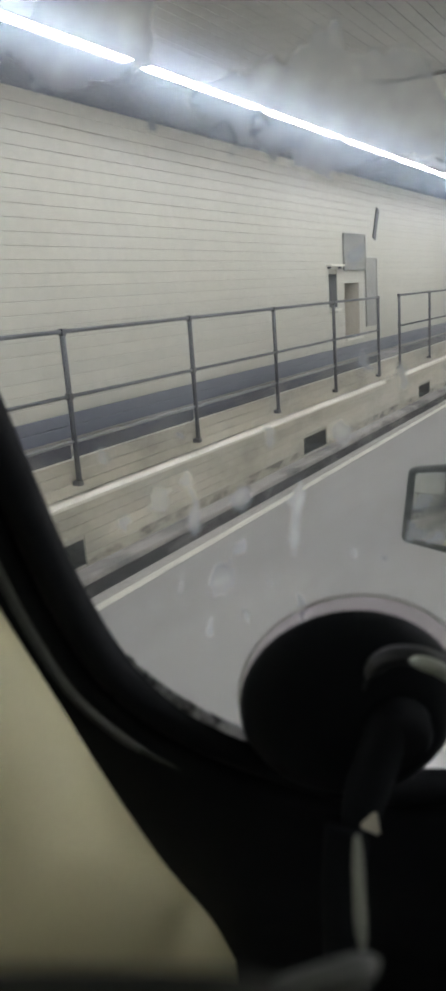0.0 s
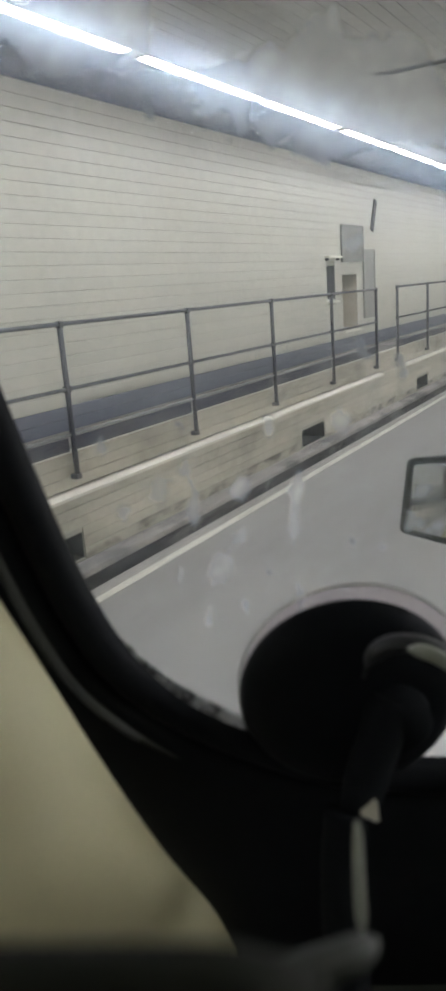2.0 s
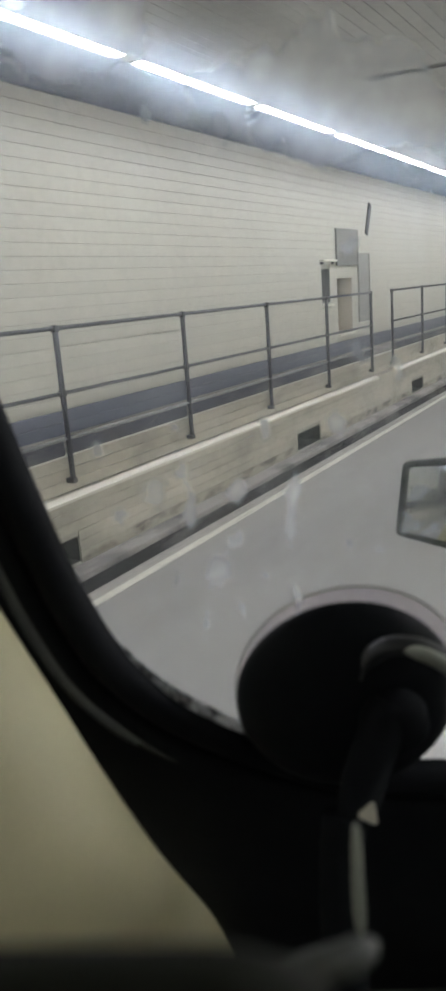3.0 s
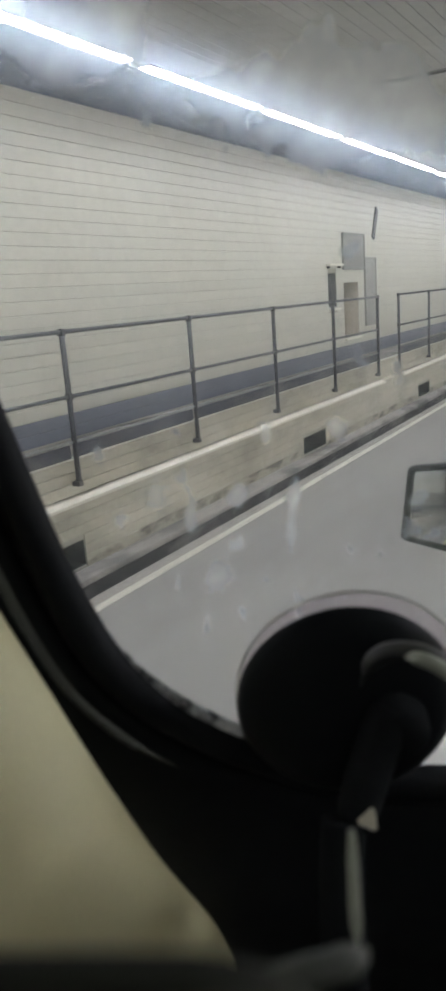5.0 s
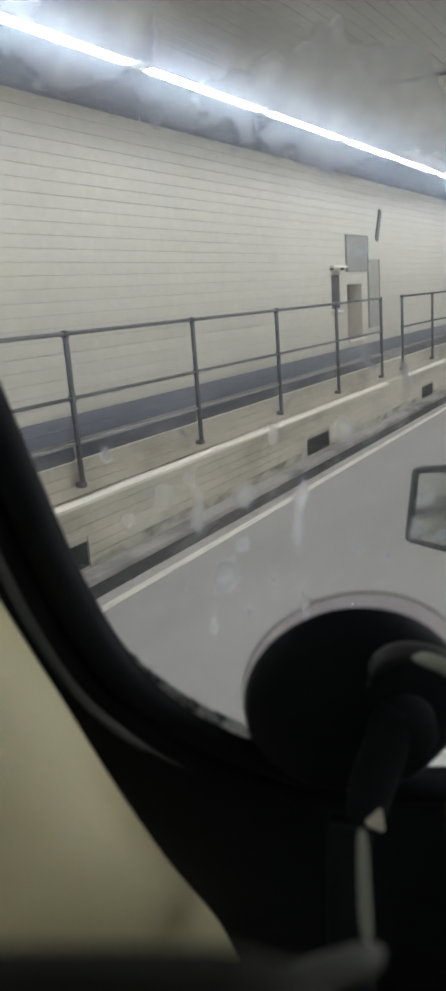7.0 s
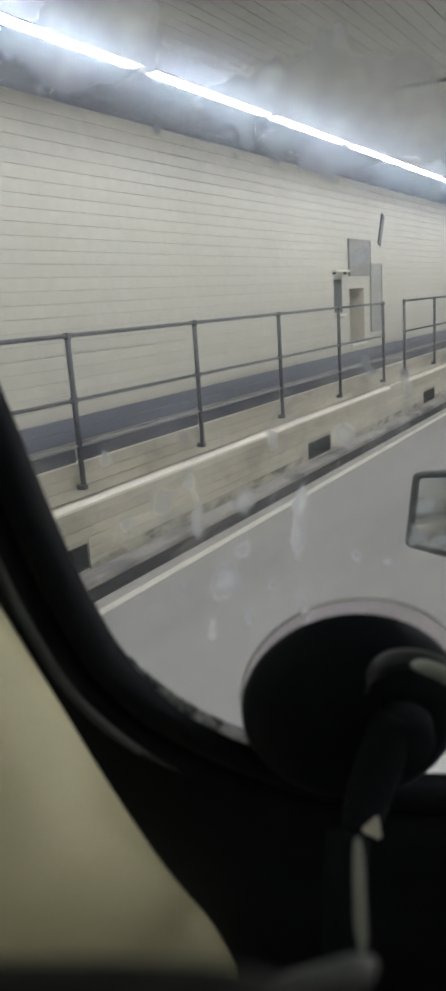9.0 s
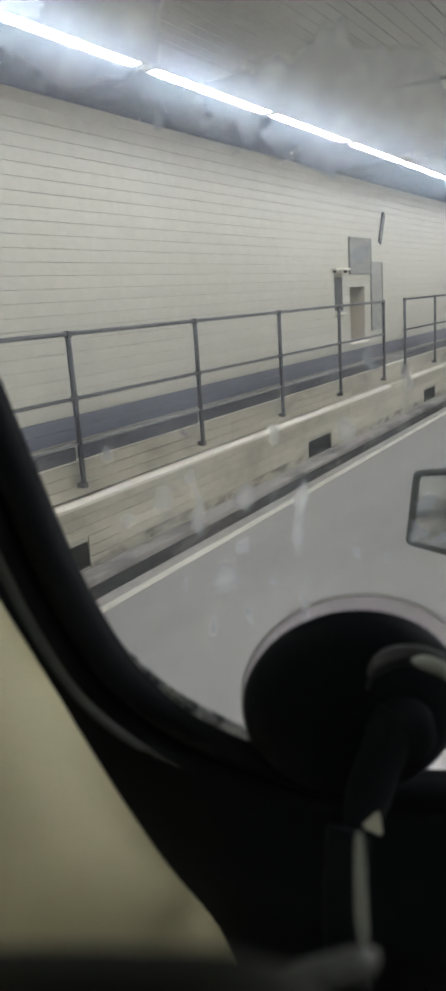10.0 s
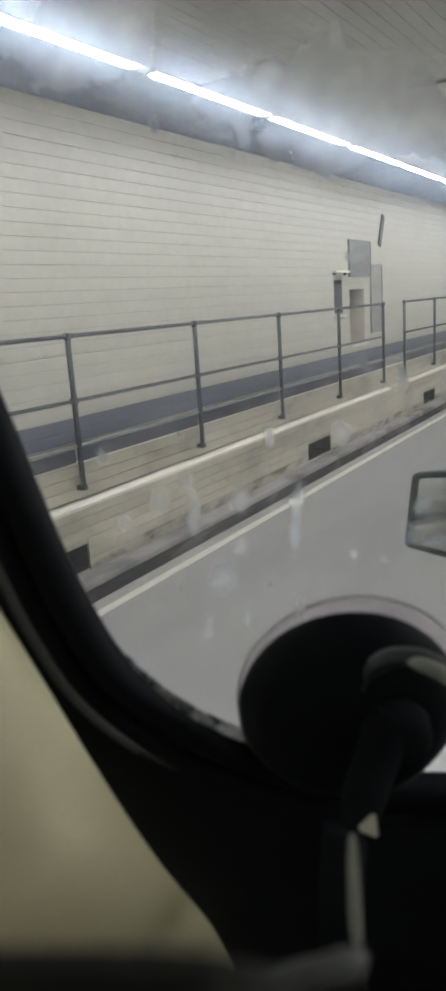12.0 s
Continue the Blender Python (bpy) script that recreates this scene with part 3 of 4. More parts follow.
INNER = smooth_line([cab(*q) for q in (
    (-0.1290, 0.1417, 0.2947), (-0.1145, 0.0927, 0.3153), (-0.1003, 0.0511, 0.3328), (-0.0861, 0.0054, 0.3519), (-0.0745, -0.0304, 0.3670), (-0.0639, -0.0571, 0.3782), (-0.0503, -0.0831, 0.3891), (-0.0301, -0.1041, 0.3979), (-0.0079, -0.1192, 0.4043), (0.0173, -0.1321, 0.4097), (0.0565, -0.1474, 0.4161), (0.0976, -0.1538, 0.4188), (0.1523, -0.1554, 0.4195), (0.1861, -0.1538, 0.4188)
)], 6)
GN = turn(NORMAL)
bus = empty("vehicle_cab", (0.1, 0.2, 0.0), "dark vehicle cab corner with beige pillar trim", "vehicle cab")


def under(ob, parent):
    """Hang a part that was built in place under its thing."""
    ob.parent = parent
    ob.matrix_parent_inverse = Matrix.Translation(parent.location).inverted()
    return ob


under(part("window_seal", sweep(INNER, GN, [(-0.001, -0.006), (-0.001, 0.002), (0.001, 0.006), (0.005, 0.009), (0.010, 0.0095), (0.014, 0.007), (0.016, 0.003), (0.018, 0.001)]), RUBBER), bus)
under(part("window_frame", sweep(INNER, GN, [(0.017, 0.0), (0.019, 0.006), (0.024, 0.008), (0.030, 0.009), (0.036, 0.0095), (0.045, 0.009), (0.07, 0.006), (0.11, -0.004), (0.17, -0.022), (0.24, -0.04)]), BLACK), bus)

# ridge bead; its paler grey and fading end carry the frame's highlight
under(part("bead", sweep(INNER[:54], GN, [(0.0250, 0.0078), (0.0265, 0.0106), (0.0280, 0.0118), (0.0295, 0.0106), (0.0310, 0.0078)], fade=12), BEAD_HIGHLIGHT, None, "grey bead round the frame, paler for its highlight"), bus)
def ground_glass():
    """A rough, chipped edge of glass: half of the light outside comes through."""
    m, nt, p = material("ground_glass_edge")
    n = noise_node(nt, 90.0, 5.0, rough=0.7)
    tone = ramp(nt, n.outputs[0], 0.38, 0.62, (0.05, 0.05, 0.05), (0.62, 0.62, 0.60))
    nt.links.new(tone, p.inputs["Base Color"])
    p.inputs["Roughness"].default_value = 0.4
    tl = nt.nodes.new("ShaderNodeBsdfTranslucent")
    nt.links.new(tone, tl.inputs[0])
    both = nt.nodes.new("ShaderNodeMixShader")
    both.inputs[0].default_value = 0.6
    nt.links.new(p.outputs[0], both.inputs[1])
    nt.links.new(tl.outputs[0], both.inputs[2])
    nt.links.new(both.outputs[0], nt.nodes["Material Output"].inputs[0])
    return m


EDGE_GLASS = ground_glass()
under(part("glass_edge", sweep(list(reversed(INNER[36:56])), GN, [(-0.0050, -0.002), (-0.0054, 0.0008), (-0.0034, 0.0030), (-0.0010, 0.0030), (0.0002, 0.0014)], flip=-1, fade=9), EDGE_GLASS, None, "worn pale edge of the glass"), bus)

EDGE = smooth_line([cab(*q) for q in (
    (-0.1333, 0.0110, 0.3000), (-0.1089, -0.0280, 0.3000), (-0.0955, -0.0502, 0.3000), (-0.0729, -0.0872, 0.3000), (-0.0504, -0.1243, 0.3000), (-0.0279, -0.1584, 0.3000), (-0.0150, -0.1750, 0.3000), (0.0000, -0.1928, 0.3000), (0.0110, -0.2120, 0.3000)
)], 6)
AX = turn(Vector((0.10, 0.1, 1.0)))


def curl(bm, start, amount):
    """Bend the foot of a moulding away from the seat."""
    inv = CAB.inverted()
    for v in bm.verts:
        q = inv @ v.co
        k = 1 + amount * max(0.0, start + (0.55 * q.x - q.y) / max(0.05, -q.z)) ** 2
        v.co = CAB @ (q * k)
    return bm


under(part("pillar_trim", curl(sweep(EDGE, AX, [(-0.001, -0.06), (0.0, -0.040), (0.004, -0.027), (0.011, -0.016), (0.021, -0.007), (0.035, -0.0005), (0.055, 0.0045), (0.09, 0.007), (0.14, 0.006), (0.22, -0.004)]), -0.36, 6.0), TRIM, None, "smooth beige moulded pillar trim"), bus)
# dark bar close to the lens; blurred, it shades the trim's foot
under(part("lower_moulding", tube(smooth_line([cab(*q) for q in ((-0.0260, -0.0437, 0.0650), (-0.0165, -0.0437, 0.0650), (-0.0081, -0.0438, 0.0650), (-0.0012, -0.0441, 0.0650), (0.0039, -0.0493, 0.0715))], 5), 0.0051, 16), TRIM_SHADE, None, "dark bar standing in for shade at the trim's foot"), bus)
under(part("dash_edge", tube(smooth_line([cab(*q) for q in ((-0.0022, -0.0800, 0.1190), (0.0045, -0.0777, 0.1190), (0.0136, -0.0768, 0.1225), (0.0202, -0.0768, 0.1260), (0.0252, -0.0789, 0.1330))], 5), [0.0031] * 12 + [0.0029] * 4 + [0.0027, 0.0023, 0.0019, 0.0012, 0.0004], 16), GREYPLASTIC, None, "dark grey rounded dash edge"), bus)


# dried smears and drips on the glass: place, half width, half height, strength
# wiped haze and smears; the wide ones also paint glow round the lamps
HAZE_AND_GLOW = [
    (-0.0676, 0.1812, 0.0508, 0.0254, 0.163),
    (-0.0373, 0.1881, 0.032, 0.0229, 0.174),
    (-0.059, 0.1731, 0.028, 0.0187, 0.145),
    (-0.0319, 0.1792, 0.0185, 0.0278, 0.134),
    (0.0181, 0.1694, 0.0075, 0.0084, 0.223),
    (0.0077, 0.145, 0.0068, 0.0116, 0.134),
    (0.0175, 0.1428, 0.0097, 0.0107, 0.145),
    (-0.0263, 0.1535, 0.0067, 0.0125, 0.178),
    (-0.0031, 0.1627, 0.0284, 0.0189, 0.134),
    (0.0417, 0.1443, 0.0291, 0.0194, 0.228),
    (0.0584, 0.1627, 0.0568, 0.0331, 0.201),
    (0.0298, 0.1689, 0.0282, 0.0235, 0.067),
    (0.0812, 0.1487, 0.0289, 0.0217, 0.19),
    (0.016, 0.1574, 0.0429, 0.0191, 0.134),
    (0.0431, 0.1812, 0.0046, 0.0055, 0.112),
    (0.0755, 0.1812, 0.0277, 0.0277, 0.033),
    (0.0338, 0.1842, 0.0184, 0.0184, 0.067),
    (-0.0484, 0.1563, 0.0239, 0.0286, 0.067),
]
# drips over the railing
DRIPS = [
    (0.0551, 0.1042, 0.0066, 0.0061, 0.242),
    (0.0535, 0.0284, 0.0089, 0.0112, 0.25),
    (0.0215, 0.0284, 0.0078, 0.0167, 0.19),
    (-0.0242, 0.04, 0.0165, 0.0143, 0.121),
    (-0.0301, 0.0284, 0.0134, 0.0112, 0.104),
    (-0.0091, 0.0428, 0.0066, 0.0219, 0.085),
    (0.0677, 0.0428, 0.0121, 0.0329, 0.111),
    (0.0928, 0.0649, 0.0107, 0.0321, 0.069),
    (0.0452, 0.054, 0.0065, 0.0119, 0.126),
    (0.0593, 0.0649, 0.0075, 0.016, 0.133),
    (0.0777, 0.054, 0.0076, 0.0184, 0.158),
    (0.0618, 0.086, 0.0083, 0.0156, 0.074),
    (0.0266, 0.0428, 0.0066, 0.011, 0.126),
    (0.0892, 0.0729, 0.0074, 0.018, 0.069),
    (-0.0176, 0.0284, 0.0089, 0.01, 0.138),
    (0.0625, 0.1108, 0.0202, 0.0303, 0.06),
    (0.0316, 0.1227, 0.0249, 0.0299, 0.06),
    (-0.0008, 0.0284, 0.0078, 0.0145, 0.138),
]
# streaks over the bench and the kerb
STREAKS = [
    (0.0353, -0.005, 0.0064, 0.026, 0.282),
    (0.0092, -0.0019, 0.0081, 0.0138, 0.282),
    (-0.0009, -0.048, 0.0133, 0.0157, 0.18),
    (-0.0284, -0.005, 0.0127, 0.0231, 0.162),
    (-0.0125, -0.0114, 0.007, 0.0175, 0.246),
    (-0.0447, -0.0146, 0.0082, 0.0129, 0.162),
    (0.0346, -0.0243, 0.0071, 0.013, 0.162),
    (0.0006, -0.0394, 0.0096, 0.0144, 0.162),
    (-0.0151, 0.0074, 0.0103, 0.0148, 0.162),
    (-0.0529, 0.0195, 0.009, 0.0101, 0.162),
    (0.008, -0.0277, 0.0083, 0.0119, 0.162),
]
# streaks over the road
SPECKS = [
    (0.0534, 0.0074, 0.0068, 0.0137, 0.119),
    (0.0265, -0.0003, 0.0092, 0.015, 0.119),
    (0.0389, -0.0584, 0.0049, 0.0245, 0.181),
    (0.013, -0.0656, 0.0049, 0.021, 0.168),
    (-0.0056, -0.0728, 0.0056, 0.0224, 0.15),
    (0.0616, -0.031, 0.0059, 0.0107, 0.15),
    (0.0233, -0.048, 0.0055, 0.0182, 0.15),
    (-0.0191, -0.048, 0.0055, 0.0157, 0.15),
    (0.0765, -0.031, 0.0054, 0.0143, 0.133),
    (-0.0315, -0.0584, 0.0049, 0.0135, 0.119),
    (0.0506, -0.048, 0.0048, 0.0121, 0.119),
    (0.0669, -0.0019, 0.0052, 0.0115, 0.133),
    (0.0925, -0.006, 0.010, 0.007, 0.221),
    (0.0885, -0.0195, 0.009, 0.007, 0.204),
    (0.098, -0.024, 0.013, 0.007, 0.17),
]
SMEARS_AND_GLOW = HAZE_AND_GLOW + DRIPS + STREAKS + SPECKS


def pane_material():
    """Clear glass with dried smears, fine spots, a thin film that scatters the lamps, and painted lamp glow."""
    m, nt, p = material("dusty_window_glass_with_glow")
    out = nt.nodes["Material Output"]
    nt.nodes.remove(p)
    clear = nt.nodes.new("ShaderNodeBsdfTransparent")
    gloss = nt.nodes.new("ShaderNodeBsdfGlossy")
    gloss.inputs["Roughness"].default_value = 0.03
    both = nt.nodes.new("ShaderNodeMixShader")
    both.inputs[0].default_value = 0.015
    nt.links.new(clear.outputs[0], both.inputs[1])
    nt.links.new(gloss.outputs[0], both.inputs[2])
    veils = []
    for ior in (1.07, 1 / 1.07):
        veil = nt.nodes.new("ShaderNodeBsdfRefraction")
        veil.inputs["IOR"].default_value = ior
        veil.inputs["Color"].default_value = (0.93, 0.965, 1.0, 1)
        veil.inputs["Roughness"].default_value = 0.85
        veils.append(veil)
    halves = nt.nodes.new("ShaderNodeMixShader")
    nt.links.new(veils[0].outputs[0], halves.inputs[1])
    nt.links.new(veils[1].outputs[0], halves.inputs[2])
    thin = nt.nodes.new("ShaderNodeMixShader")
    thin.inputs[0].default_value = FILM
    nt.links.new(both.outputs[0], thin.inputs[1])
    nt.links.new(halves.outputs[0], thin.inputs[2])
    # blue-tinted halo: the lamps' glow put into the glass
    halo = nt.nodes.new("ShaderNodeBsdfRefraction")
    halo.inputs["Color"].default_value = (0.60, 0.79, 1.0, 1)
    halo.inputs["IOR"].default_value = 1.05
    halo.inputs["Roughness"].default_value = 0.7
    bloom = nt.nodes.new("ShaderNodeMixShader")
    bloom.inputs[0].default_value = BLOOM
    nt.links.new(thin.outputs[0], bloom.inputs[1])
    nt.links.new(halo.outputs[0], bloom.inputs[2])
    film = nt.nodes.new("ShaderNodeBsdfTranslucent")
    tc = nt.nodes.new("ShaderNodeTexCoord")
    rag = nt.nodes.new("ShaderNodeTexNoise")
    rag.inputs["Scale"].default_value = 90.0
    rag.inputs["Detail"].default_value = 3.0
    nt.links.new(tc.outputs["Object"], rag.inputs["Vector"])
    wave = nt.nodes.new("ShaderNodeTexNoise")
    wave.inputs["Scale"].default_value = 70.0
    wave.inputs["Detail"].default_value = 4.0
    nt.links.new(tc.outputs["Object"], wave.inputs["Vector"])
    bent = nt.nodes.new("ShaderNodeVectorMath")
    bent.operation = "MULTIPLY_ADD"
    nt.links.new(wave.outputs["Color"], bent.inputs[0])
    bent.inputs[1].default_value = (0.011, 0.018, 0.0)
    nt.links.new(tc.outputs["Object"], bent.inputs[2])
    total = None
    for x, y, rx, ry, k in SMEARS_AND_GLOW:
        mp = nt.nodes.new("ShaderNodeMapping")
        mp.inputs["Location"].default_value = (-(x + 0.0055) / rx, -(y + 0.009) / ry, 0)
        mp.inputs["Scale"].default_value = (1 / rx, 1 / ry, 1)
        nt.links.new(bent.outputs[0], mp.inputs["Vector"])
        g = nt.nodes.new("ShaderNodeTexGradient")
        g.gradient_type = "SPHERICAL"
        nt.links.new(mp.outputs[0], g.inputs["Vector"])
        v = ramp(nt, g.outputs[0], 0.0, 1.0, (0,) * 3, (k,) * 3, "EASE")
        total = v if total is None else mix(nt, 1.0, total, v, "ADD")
    total = mix(nt, 1.0, total, ramp(nt, rag.outputs[0], 0.25, 0.75, (0.55,) * 3, (1,) * 3), "MULTIPLY")
    fine = nt.nodes.new("ShaderNodeTexNoise")
    fine.inputs["Scale"].default_value = 110.0
    nt.links.new(tc.outputs["Object"], fine.inputs["Vector"])
    total = mix(nt, 1.0, total, ramp(nt, fine.outputs[0], 0.60, 0.78, (0.0,) * 3, (0.05,) * 3), "ADD")
    cells = nt.nodes.new("ShaderNodeTexVoronoi")
    cells.inputs["Scale"].default_value = 75.0
    tall = nt.nodes.new("ShaderNodeMapping")
    tall.inputs["Scale"].default_value = (1.0, 0.45, 1.0)
    nt.links.new(tc.outputs["Object"], tall.inputs["Vector"])
    nt.links.new(tall.outputs[0], cells.inputs["Vector"])
    patch = nt.nodes.new("ShaderNodeTexNoise")
    patch.inputs["Scale"].default_value = 28.0
    nt.links.new(tc.outputs["Object"], patch.inputs["Vector"])
    spots = mix(nt, 1.0, ramp(nt, cells.outputs["Distance"], 0.02, 0.42, (0.06,) * 3, (0,) * 3), ramp(nt, patch.outputs[0], 0.48, 0.66, (0,) * 3, (1,) * 3), "MULTIPLY")
    total = mix(nt, 1.0, total, spots, "ADD")
    last = nt.nodes.new("ShaderNodeMixShader")
    shade = nt.nodes.new("ShaderNodeBsdfTransparent")
    shade.inputs[0].default_value = (0.90, 0.90, 0.90, 1)
    nt.links.new(total, last.inputs[0])
    nt.links.new(bloom.outputs[0], last.inputs[1])
    nt.links.new(shade.outputs[0], last.inputs[2])
    # bluish tint on smears and haze, after the colour of the lamp glow
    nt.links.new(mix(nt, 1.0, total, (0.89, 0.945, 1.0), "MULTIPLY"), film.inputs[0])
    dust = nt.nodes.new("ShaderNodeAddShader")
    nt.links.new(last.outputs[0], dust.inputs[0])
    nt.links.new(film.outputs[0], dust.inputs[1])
    nt.links.new(dust.outputs[0], out.inputs[0])
    return m


FILM, BLOOM = 0.11, 0.115
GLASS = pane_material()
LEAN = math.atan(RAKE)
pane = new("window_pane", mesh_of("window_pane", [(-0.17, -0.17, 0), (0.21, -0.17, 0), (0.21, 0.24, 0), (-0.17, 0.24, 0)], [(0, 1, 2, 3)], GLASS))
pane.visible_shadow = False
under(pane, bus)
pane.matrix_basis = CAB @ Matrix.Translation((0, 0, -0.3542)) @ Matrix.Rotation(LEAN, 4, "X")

# the plain unseen shell of the cab round the seat, added to shape its light; open at the windscreen and the far side
# window
LINER = surface("grey_beige_liner", (0.60, 0.58, 0.52), (0.50, 0.48, 0.43), 0.8, grain=200, stain=4, bump=0.1)
for name, lo, hi in (
    ("roof", (-0.36, -1.30, 3.05), (1.90, 0.60, 3.12)),
    ("rear_wall", (-0.36, -1.36, 0.55), (1.90, -1.30, 3.12)),
    ("floor", (-0.36, -1.30, 0.95), (1.90, 0.50, 1.02)),
    ("near_side", (-0.40, -1.36, 0.55), (-0.36, 0.10, 2.24)),
    ("near_post", (-0.40, -1.36, 2.24), (-0.36, -1.10, 3.12)),
    ("far_side", (1.90, -1.36, 0.55), (1.94, 0.50, 2.05)),
    ("far_post", (1.90, -1.36, 2.05), (1.94, 0.10, 3.12)),
    ("front", (-0.30, 0.50, 0.55), (1.94, 0.56, 2.02)),
    ("near_corner", (-0.36, 0.30, 0.55), (-0.30, 0.56, 1.90)),
):
    under(part(name, boxed(lo, hi, 0.015), GREYPLASTIC if name in ("floor", "front", "near_corner") else LINER), bus)
# set here also to block light from the foot of the trim
under(part("dashboard", boxed((0.02, 0.16, 1.02), (1.90, 0.50, 2.08), 0.05), MATTBLACK, None, "black dashboard below the windscreen"), bus)
BONNET = surface("white_vehicle_paint", (0.86, 0.85, 0.80), (0.72, 0.70, 0.64), 0.25, grain=30, stain=5, amount=0.4, bump=0.02, tint=0.02)
under(part("bonnet", boxed((-0.25, 0.565, 1.62), (1.90, 1.04, 1.95), 0.05), BONNET, None, "white painted bonnet below the windscreen"), bus)
under(part("nose", boxed((-0.23, 0.565, 0.80), (1.88, 1.00, 1.615), 0.04), BONNET, None, "white painted nose panel"), bus)
under(part("bumper", boxed((-0.27, 0.565, 0.42), (1.92, 1.08, 0.79), 0.05), GREYPLASTIC, None, "dark plastic bumper"), bus)
for x in (-0.14, 1.64):
    under(part("wheel", lathe([(0.18, -0.10), (0.28, -0.13), (0.46, -0.13), (0.49, -0.10), (0.49, 0.10), (0.46, 0.13), (0.28, 0.13), (0.18, 0.10)], (x, -0.3, 0.49), (1, 0, 0), 32), RUBBER), bus)

# ---- suction mount on the glass ----
HUB = cab(*(0.0654, -0.1086, 0.3995))
mount = empty("suction_mount", HUB, "black suction cup mount stuck to the window glass", "phone mount")


def lip_material():
    m, nt, p = material("clear_cup_lip")
    p.inputs["Base Color"].default_value = (0.80, 0.74, 0.76, 1)
    p.inputs["Roughness"].default_value = 0.3
    n = noise_node(nt, 300.0, 3.0)
    see = nt.nodes.new("ShaderNodeBsdfTransparent")
    see.inputs[0].default_value = (0.80, 0.755, 0.785, 1)
    both = nt.nodes.new("ShaderNodeMixShader")
    nt.links.new(ramp(nt, n.outputs[0], 0.3, 0.7, (0.03,) * 3, (0.05,) * 3), both.inputs[0])
    nt.links.new(see.outputs[0], both.inputs[1])
    tl = nt.nodes.new("ShaderNodeBsdfTranslucent")
    tl.inputs[0].default_value = (0.85, 0.78, 0.80, 1)
    nt.links.new(tl.outputs[0], both.inputs[2])
    nt.links.new(both.outputs[0], nt.nodes["Material Output"].inputs[0])
    return m


UP = (cab(0, math.cos(math.atan(RAKE)), 0.4 - math.sin(math.atan(RAKE))) - cab(0, 0, 0.4)).normalized()
LIP_C = HUB + UP * 0.0062 + (cab(0.0019, 0, 0.3) - cab(0, 0, 0.3))
under(part("lip", lathe([(0.050, 0.0008), (0.0570, 0.0014), (0.0580, 0.0010)], LIP_C, GN, 64), lip_material(), None, "thin clear lip of the suction cup"), mount)
under(part("lip_edge", lathe([(0.0580, 0.0006), (0.0583, 0.0013), (0.0589, 0.0013), (0.0592, 0.0006)], LIP_C, GN, 64), PALEPANEL, None, "thin dark rim line"), mount)
under(part("cup", lathe([(0.0565, 0.001), (0.0563, 0.003), (0.0535, 0.008), (0.046, 0.013), (0.038, 0.016), (0.028, 0.018), (0.018, 0.020), (0.0, 0.021)], HUB, GN, 64), GLOSSBLACK), mount)
under(part("hub", lathe([(0.015, 0.016), (0.017, 0.020), (0.016, 0.030), (0.012, 0.034), (0, 0.035)], HUB + (cab(0.020, 0.002, 0.3) - cab(0, 0, 0.3)), GN, 40), CUPBLACK), mount)
under(part("lever", tube(smooth_line([cab(*q) for q in ((0.0658, -0.0910, 0.3600), (0.0689, -0.0802, 0.3550), (0.0773, -0.0734, 0.3500), (0.0916, -0.0740, 0.3450), (0.1085, -0.0844, 0.3450))], 5), [0.0008] * 3 + [0.002, 0.003, 0.0036] + [0.0044] * 14 + [0.003], 12), LEVER), mount)
# lighter piece over the lever's end, painting its highlight
under(part("lever_tip", tube(smooth_line([cab(*q) for q in ((0.0820, -0.0739, 0.3420), (0.0878, -0.0744, 0.3390), (0.0953, -0.0774, 0.3380), (0.1076, -0.0851, 0.3380))], 5), [0.0006, 0.0014, 0.0022, 0.0028, 0.0031, 0.0033] + [0.0034] * 10, 12), HIGHLIGHT_GREY, None, "pale grey piece standing in for the lever's highlight"), mount)
under(part("joint", tube(smooth_line([cab(*q) for q in ((0.0838, -0.1054, 0.3750), (0.0752, -0.1282, 0.3750), (0.0676, -0.1461, 0.3700), (0.0623, -0.1597, 0.3600))], 5), [0.011] * 10 + [0.0105, 0.010, 0.0095, 0.009, 0.008, 0.007], 20), CUPBLACK, None, "black swivel joint"), mount)
under(part("arm", tube(smooth_line([cab(*q) for q in ((0.0579, -0.1547, 0.3620), (0.0561, -0.1743, 0.3600), (0.0554, -0.1892, 0.3550), (0.0554, -0.2121, 0.3500), (0.0566, -0.2434, 0.3500))], 5), 0.0105, 20), CUPBLACK, None, "black mount arm"), mount)
# pale strip in place of the highlight on the black arm
under(part("rib", tube(smooth_line([cab(*q) for q in ((0.0374, -0.0965, 0.2200), (0.0377, -0.1065, 0.2200), (0.0381, -0.1172, 0.2200), (0.0388, -0.1290, 0.2200))], 5), [0.0006, 0.0011, 0.0013, 0.0014, 0.0015, 0.0016, 0.0016, 0.0016, 0.0017, 0.0017, 0.0018, 0.0018, 0.0018, 0.0017, 0.0013, 0.0006], 12), HIGHLIGHT_GREY, None, "pale strip standing in for the arm's highlight"), mount)
bm = bmesh.new()
near = [bm.verts.new(cab(*q)) for q in ((0.0580, -0.1442, 0.3350), (0.0664, -0.1366, 0.3350), (0.0683, -0.1489, 0.3350))]
far = [bm.verts.new(cab(*q)) for q in ((0.0603, -0.1485, 0.3450), (0.0684, -0.1413, 0.3450), (0.0698, -0.1527, 0.3450))]
bm.faces.new(near)
bm.faces.new(list(reversed(far)))
for k in range(3):
    bm.faces.new((near[k], near[(k + 1) % 3], far[(k + 1) % 3], far[k]))
bmesh.ops.recalc_face_normals(bm, faces=bm.faces)
bmesh.ops.bevel(bm, geom=bm.edges[:], offset=0.0012, segments=2, affect="EDGES")
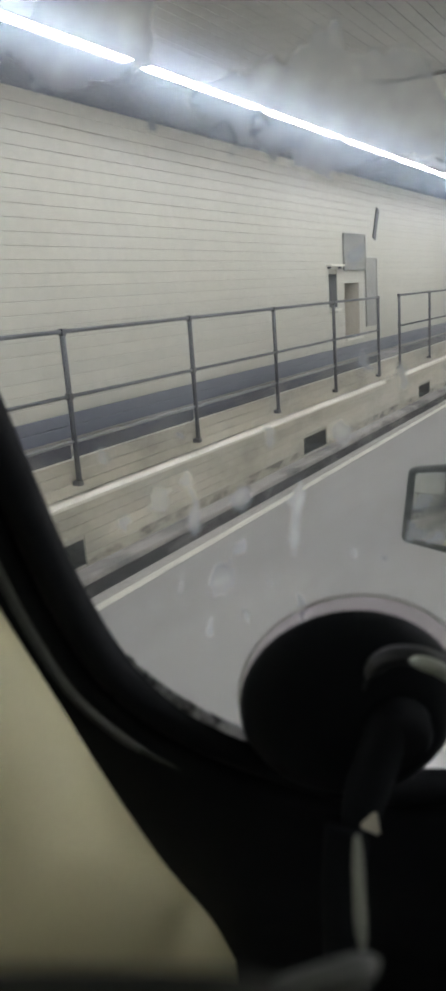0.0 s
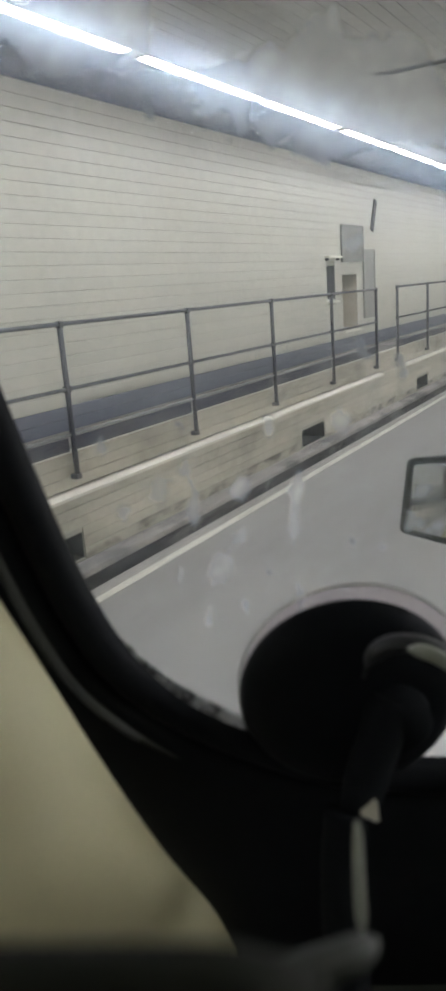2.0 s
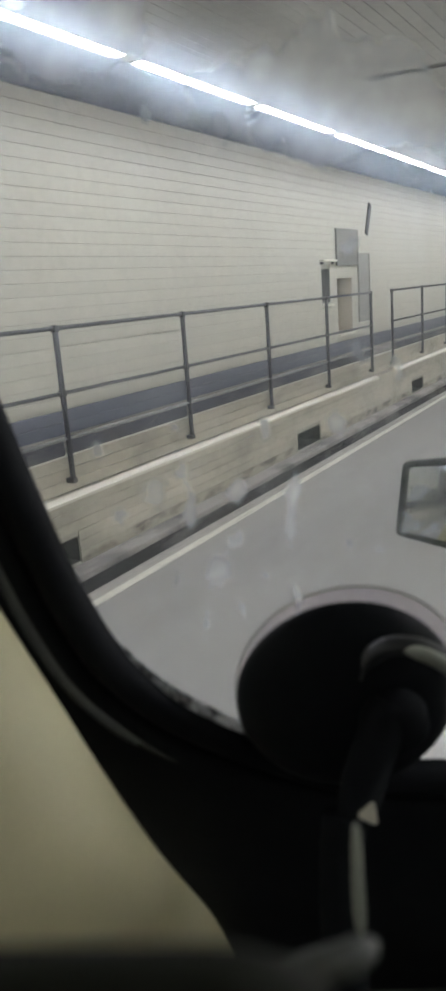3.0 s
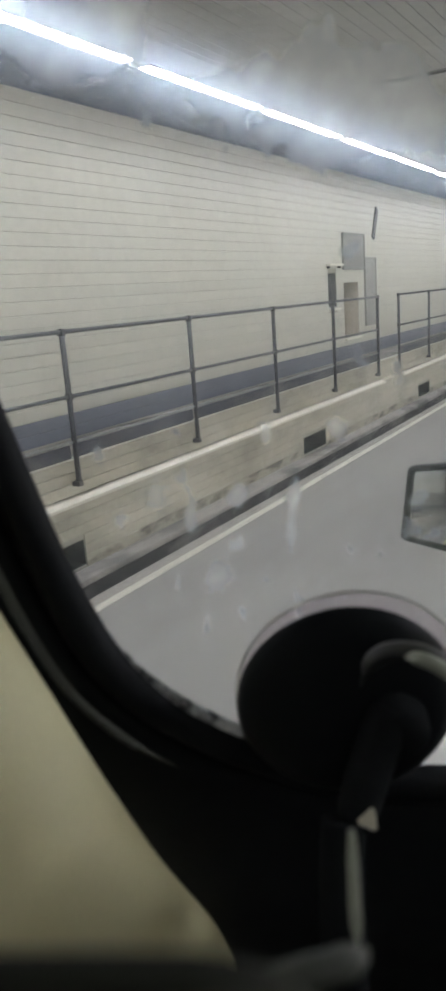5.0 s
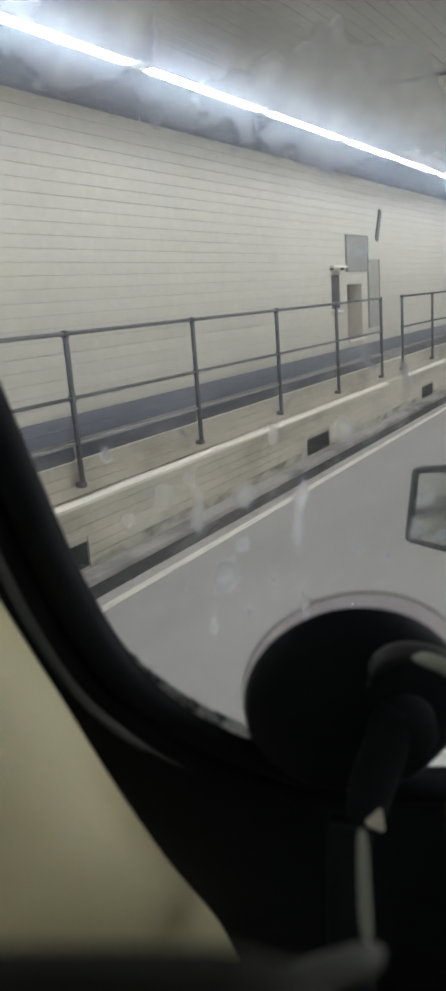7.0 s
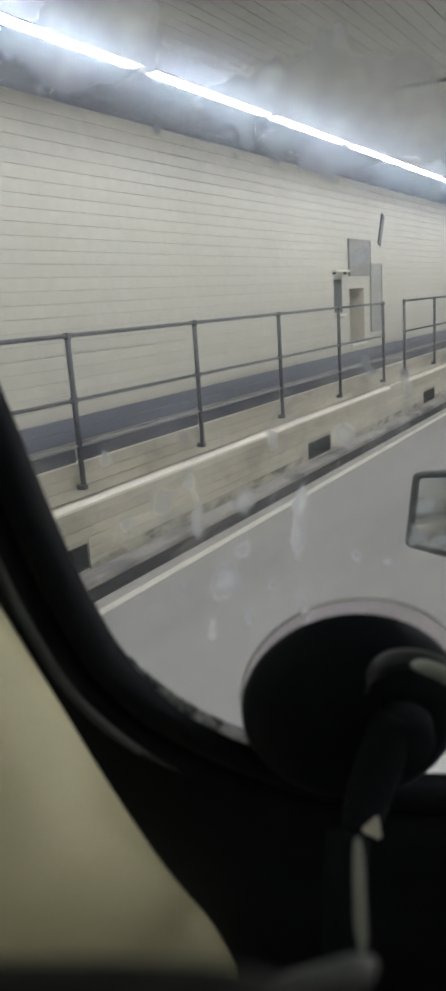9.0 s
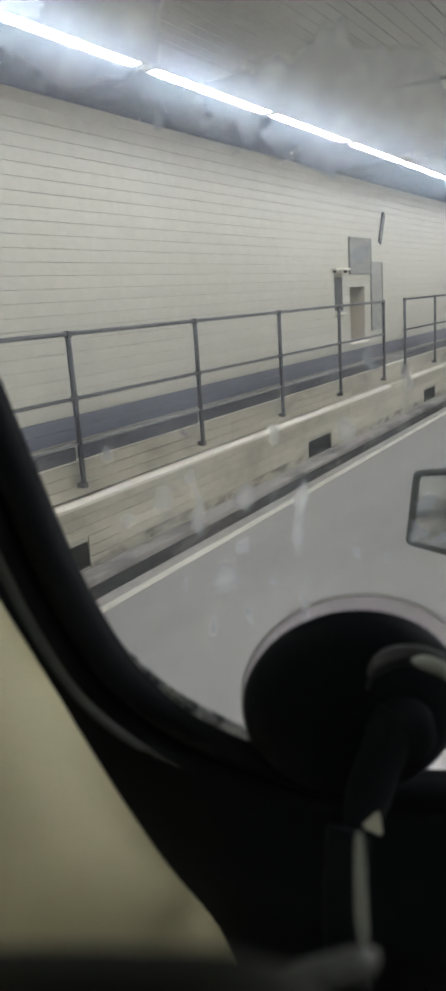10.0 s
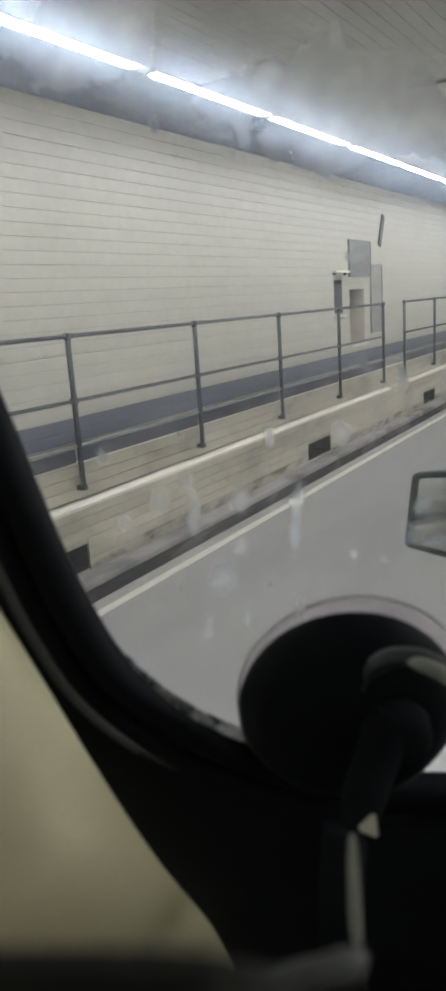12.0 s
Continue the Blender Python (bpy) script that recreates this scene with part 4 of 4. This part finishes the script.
under(part("clip", bm, CLIP, None, "small off-white plastic clip"), mount)

# ---- mirror outside ----
MC = cab(*(0.4880, -0.0430, 1.6000))
mir = empty("side_mirror", MC, "black-framed wing mirror reflecting the tunnel", "mirror")
# turned so that the road behind shows in it
MN = (Vector((0, -1, 0)) - (cab(0.5875, -0.0286, 1.6) - Vector(EYE)).normalized()).normalized()
MU = (Vector((0, 0, 1)) - MN * MN.z).normalized()
MR = MU.cross(MN)
MW, MH = 0.104, 0.095


def rounded(w, h, r, n=6):
    out = []
    for cx, cy, a0 in ((w - r, h - r, 0), (-w + r, h - r, 90), (-w + r, -h + r, 180), (w - r, -h + r, 270)):
        out += [(cx + r * math.cos(radians(a0 + 90 * k / n)), cy + r * math.sin(radians(a0 + 90 * k / n))) for k in range(n + 1)]
    return [(a + 0.076 * b, b * (1 + 0.17 * a / MW) - 0.0055 * a / MW) for a, b in out]


def loft(rings, mat, name, label=""):
    bm = bmesh.new()
    made = [[bm.verts.new(MC + MR * a + MU * b + MN * c) for a, b in shape] for shape, c in rings]
    for r, s in zip(made, made[1:]):
        for k in range(len(r)):
            f = bm.faces.new((r[k], r[(k + 1) % len(r)], s[(k + 1) % len(s)], s[k]))
            f.smooth = True
    bm.faces.new(made[0])
    bm.faces.new(made[-1])
    bmesh.ops.recalc_face_normals(bm, faces=bm.faces)
    return under(part(name, bm, mat, None, label), mir)


loft([(rounded(MW - 0.018, MH - 0.016, 0.008), 0.004), (rounded(MW - 0.016, MH - 0.014, 0.009), 0.012), (rounded(MW - 0.004, MH - 0.004, 0.012), 0.012), (rounded(MW, MH, 0.014), 0.0), (rounded(MW, MH, 0.014), -0.03), (rounded(MW * 0.8, MH * 0.8, 0.03), -0.07), (rounded(MW * 0.4, MH * 0.5, 0.03), -0.09)], GREYPLASTIC, "housing")
loft([(rounded(MW - 0.017, MH - 0.015, 0.008), 0.0045), (rounded(MW - 0.017, MH - 0.015, 0.008), 0.007)], MIRROR, "mirror_glass", "slightly dusty mirror glass")
under(part("arm", tube(smooth_line([MC - MN * 0.05, MC + Vector((0.15, 0.02, -0.02)), MC + Vector((0.45, -0.15, -0.25)), Vector((0.30, 0.55, 1.9))], 5), 0.014), BLACK), mir)
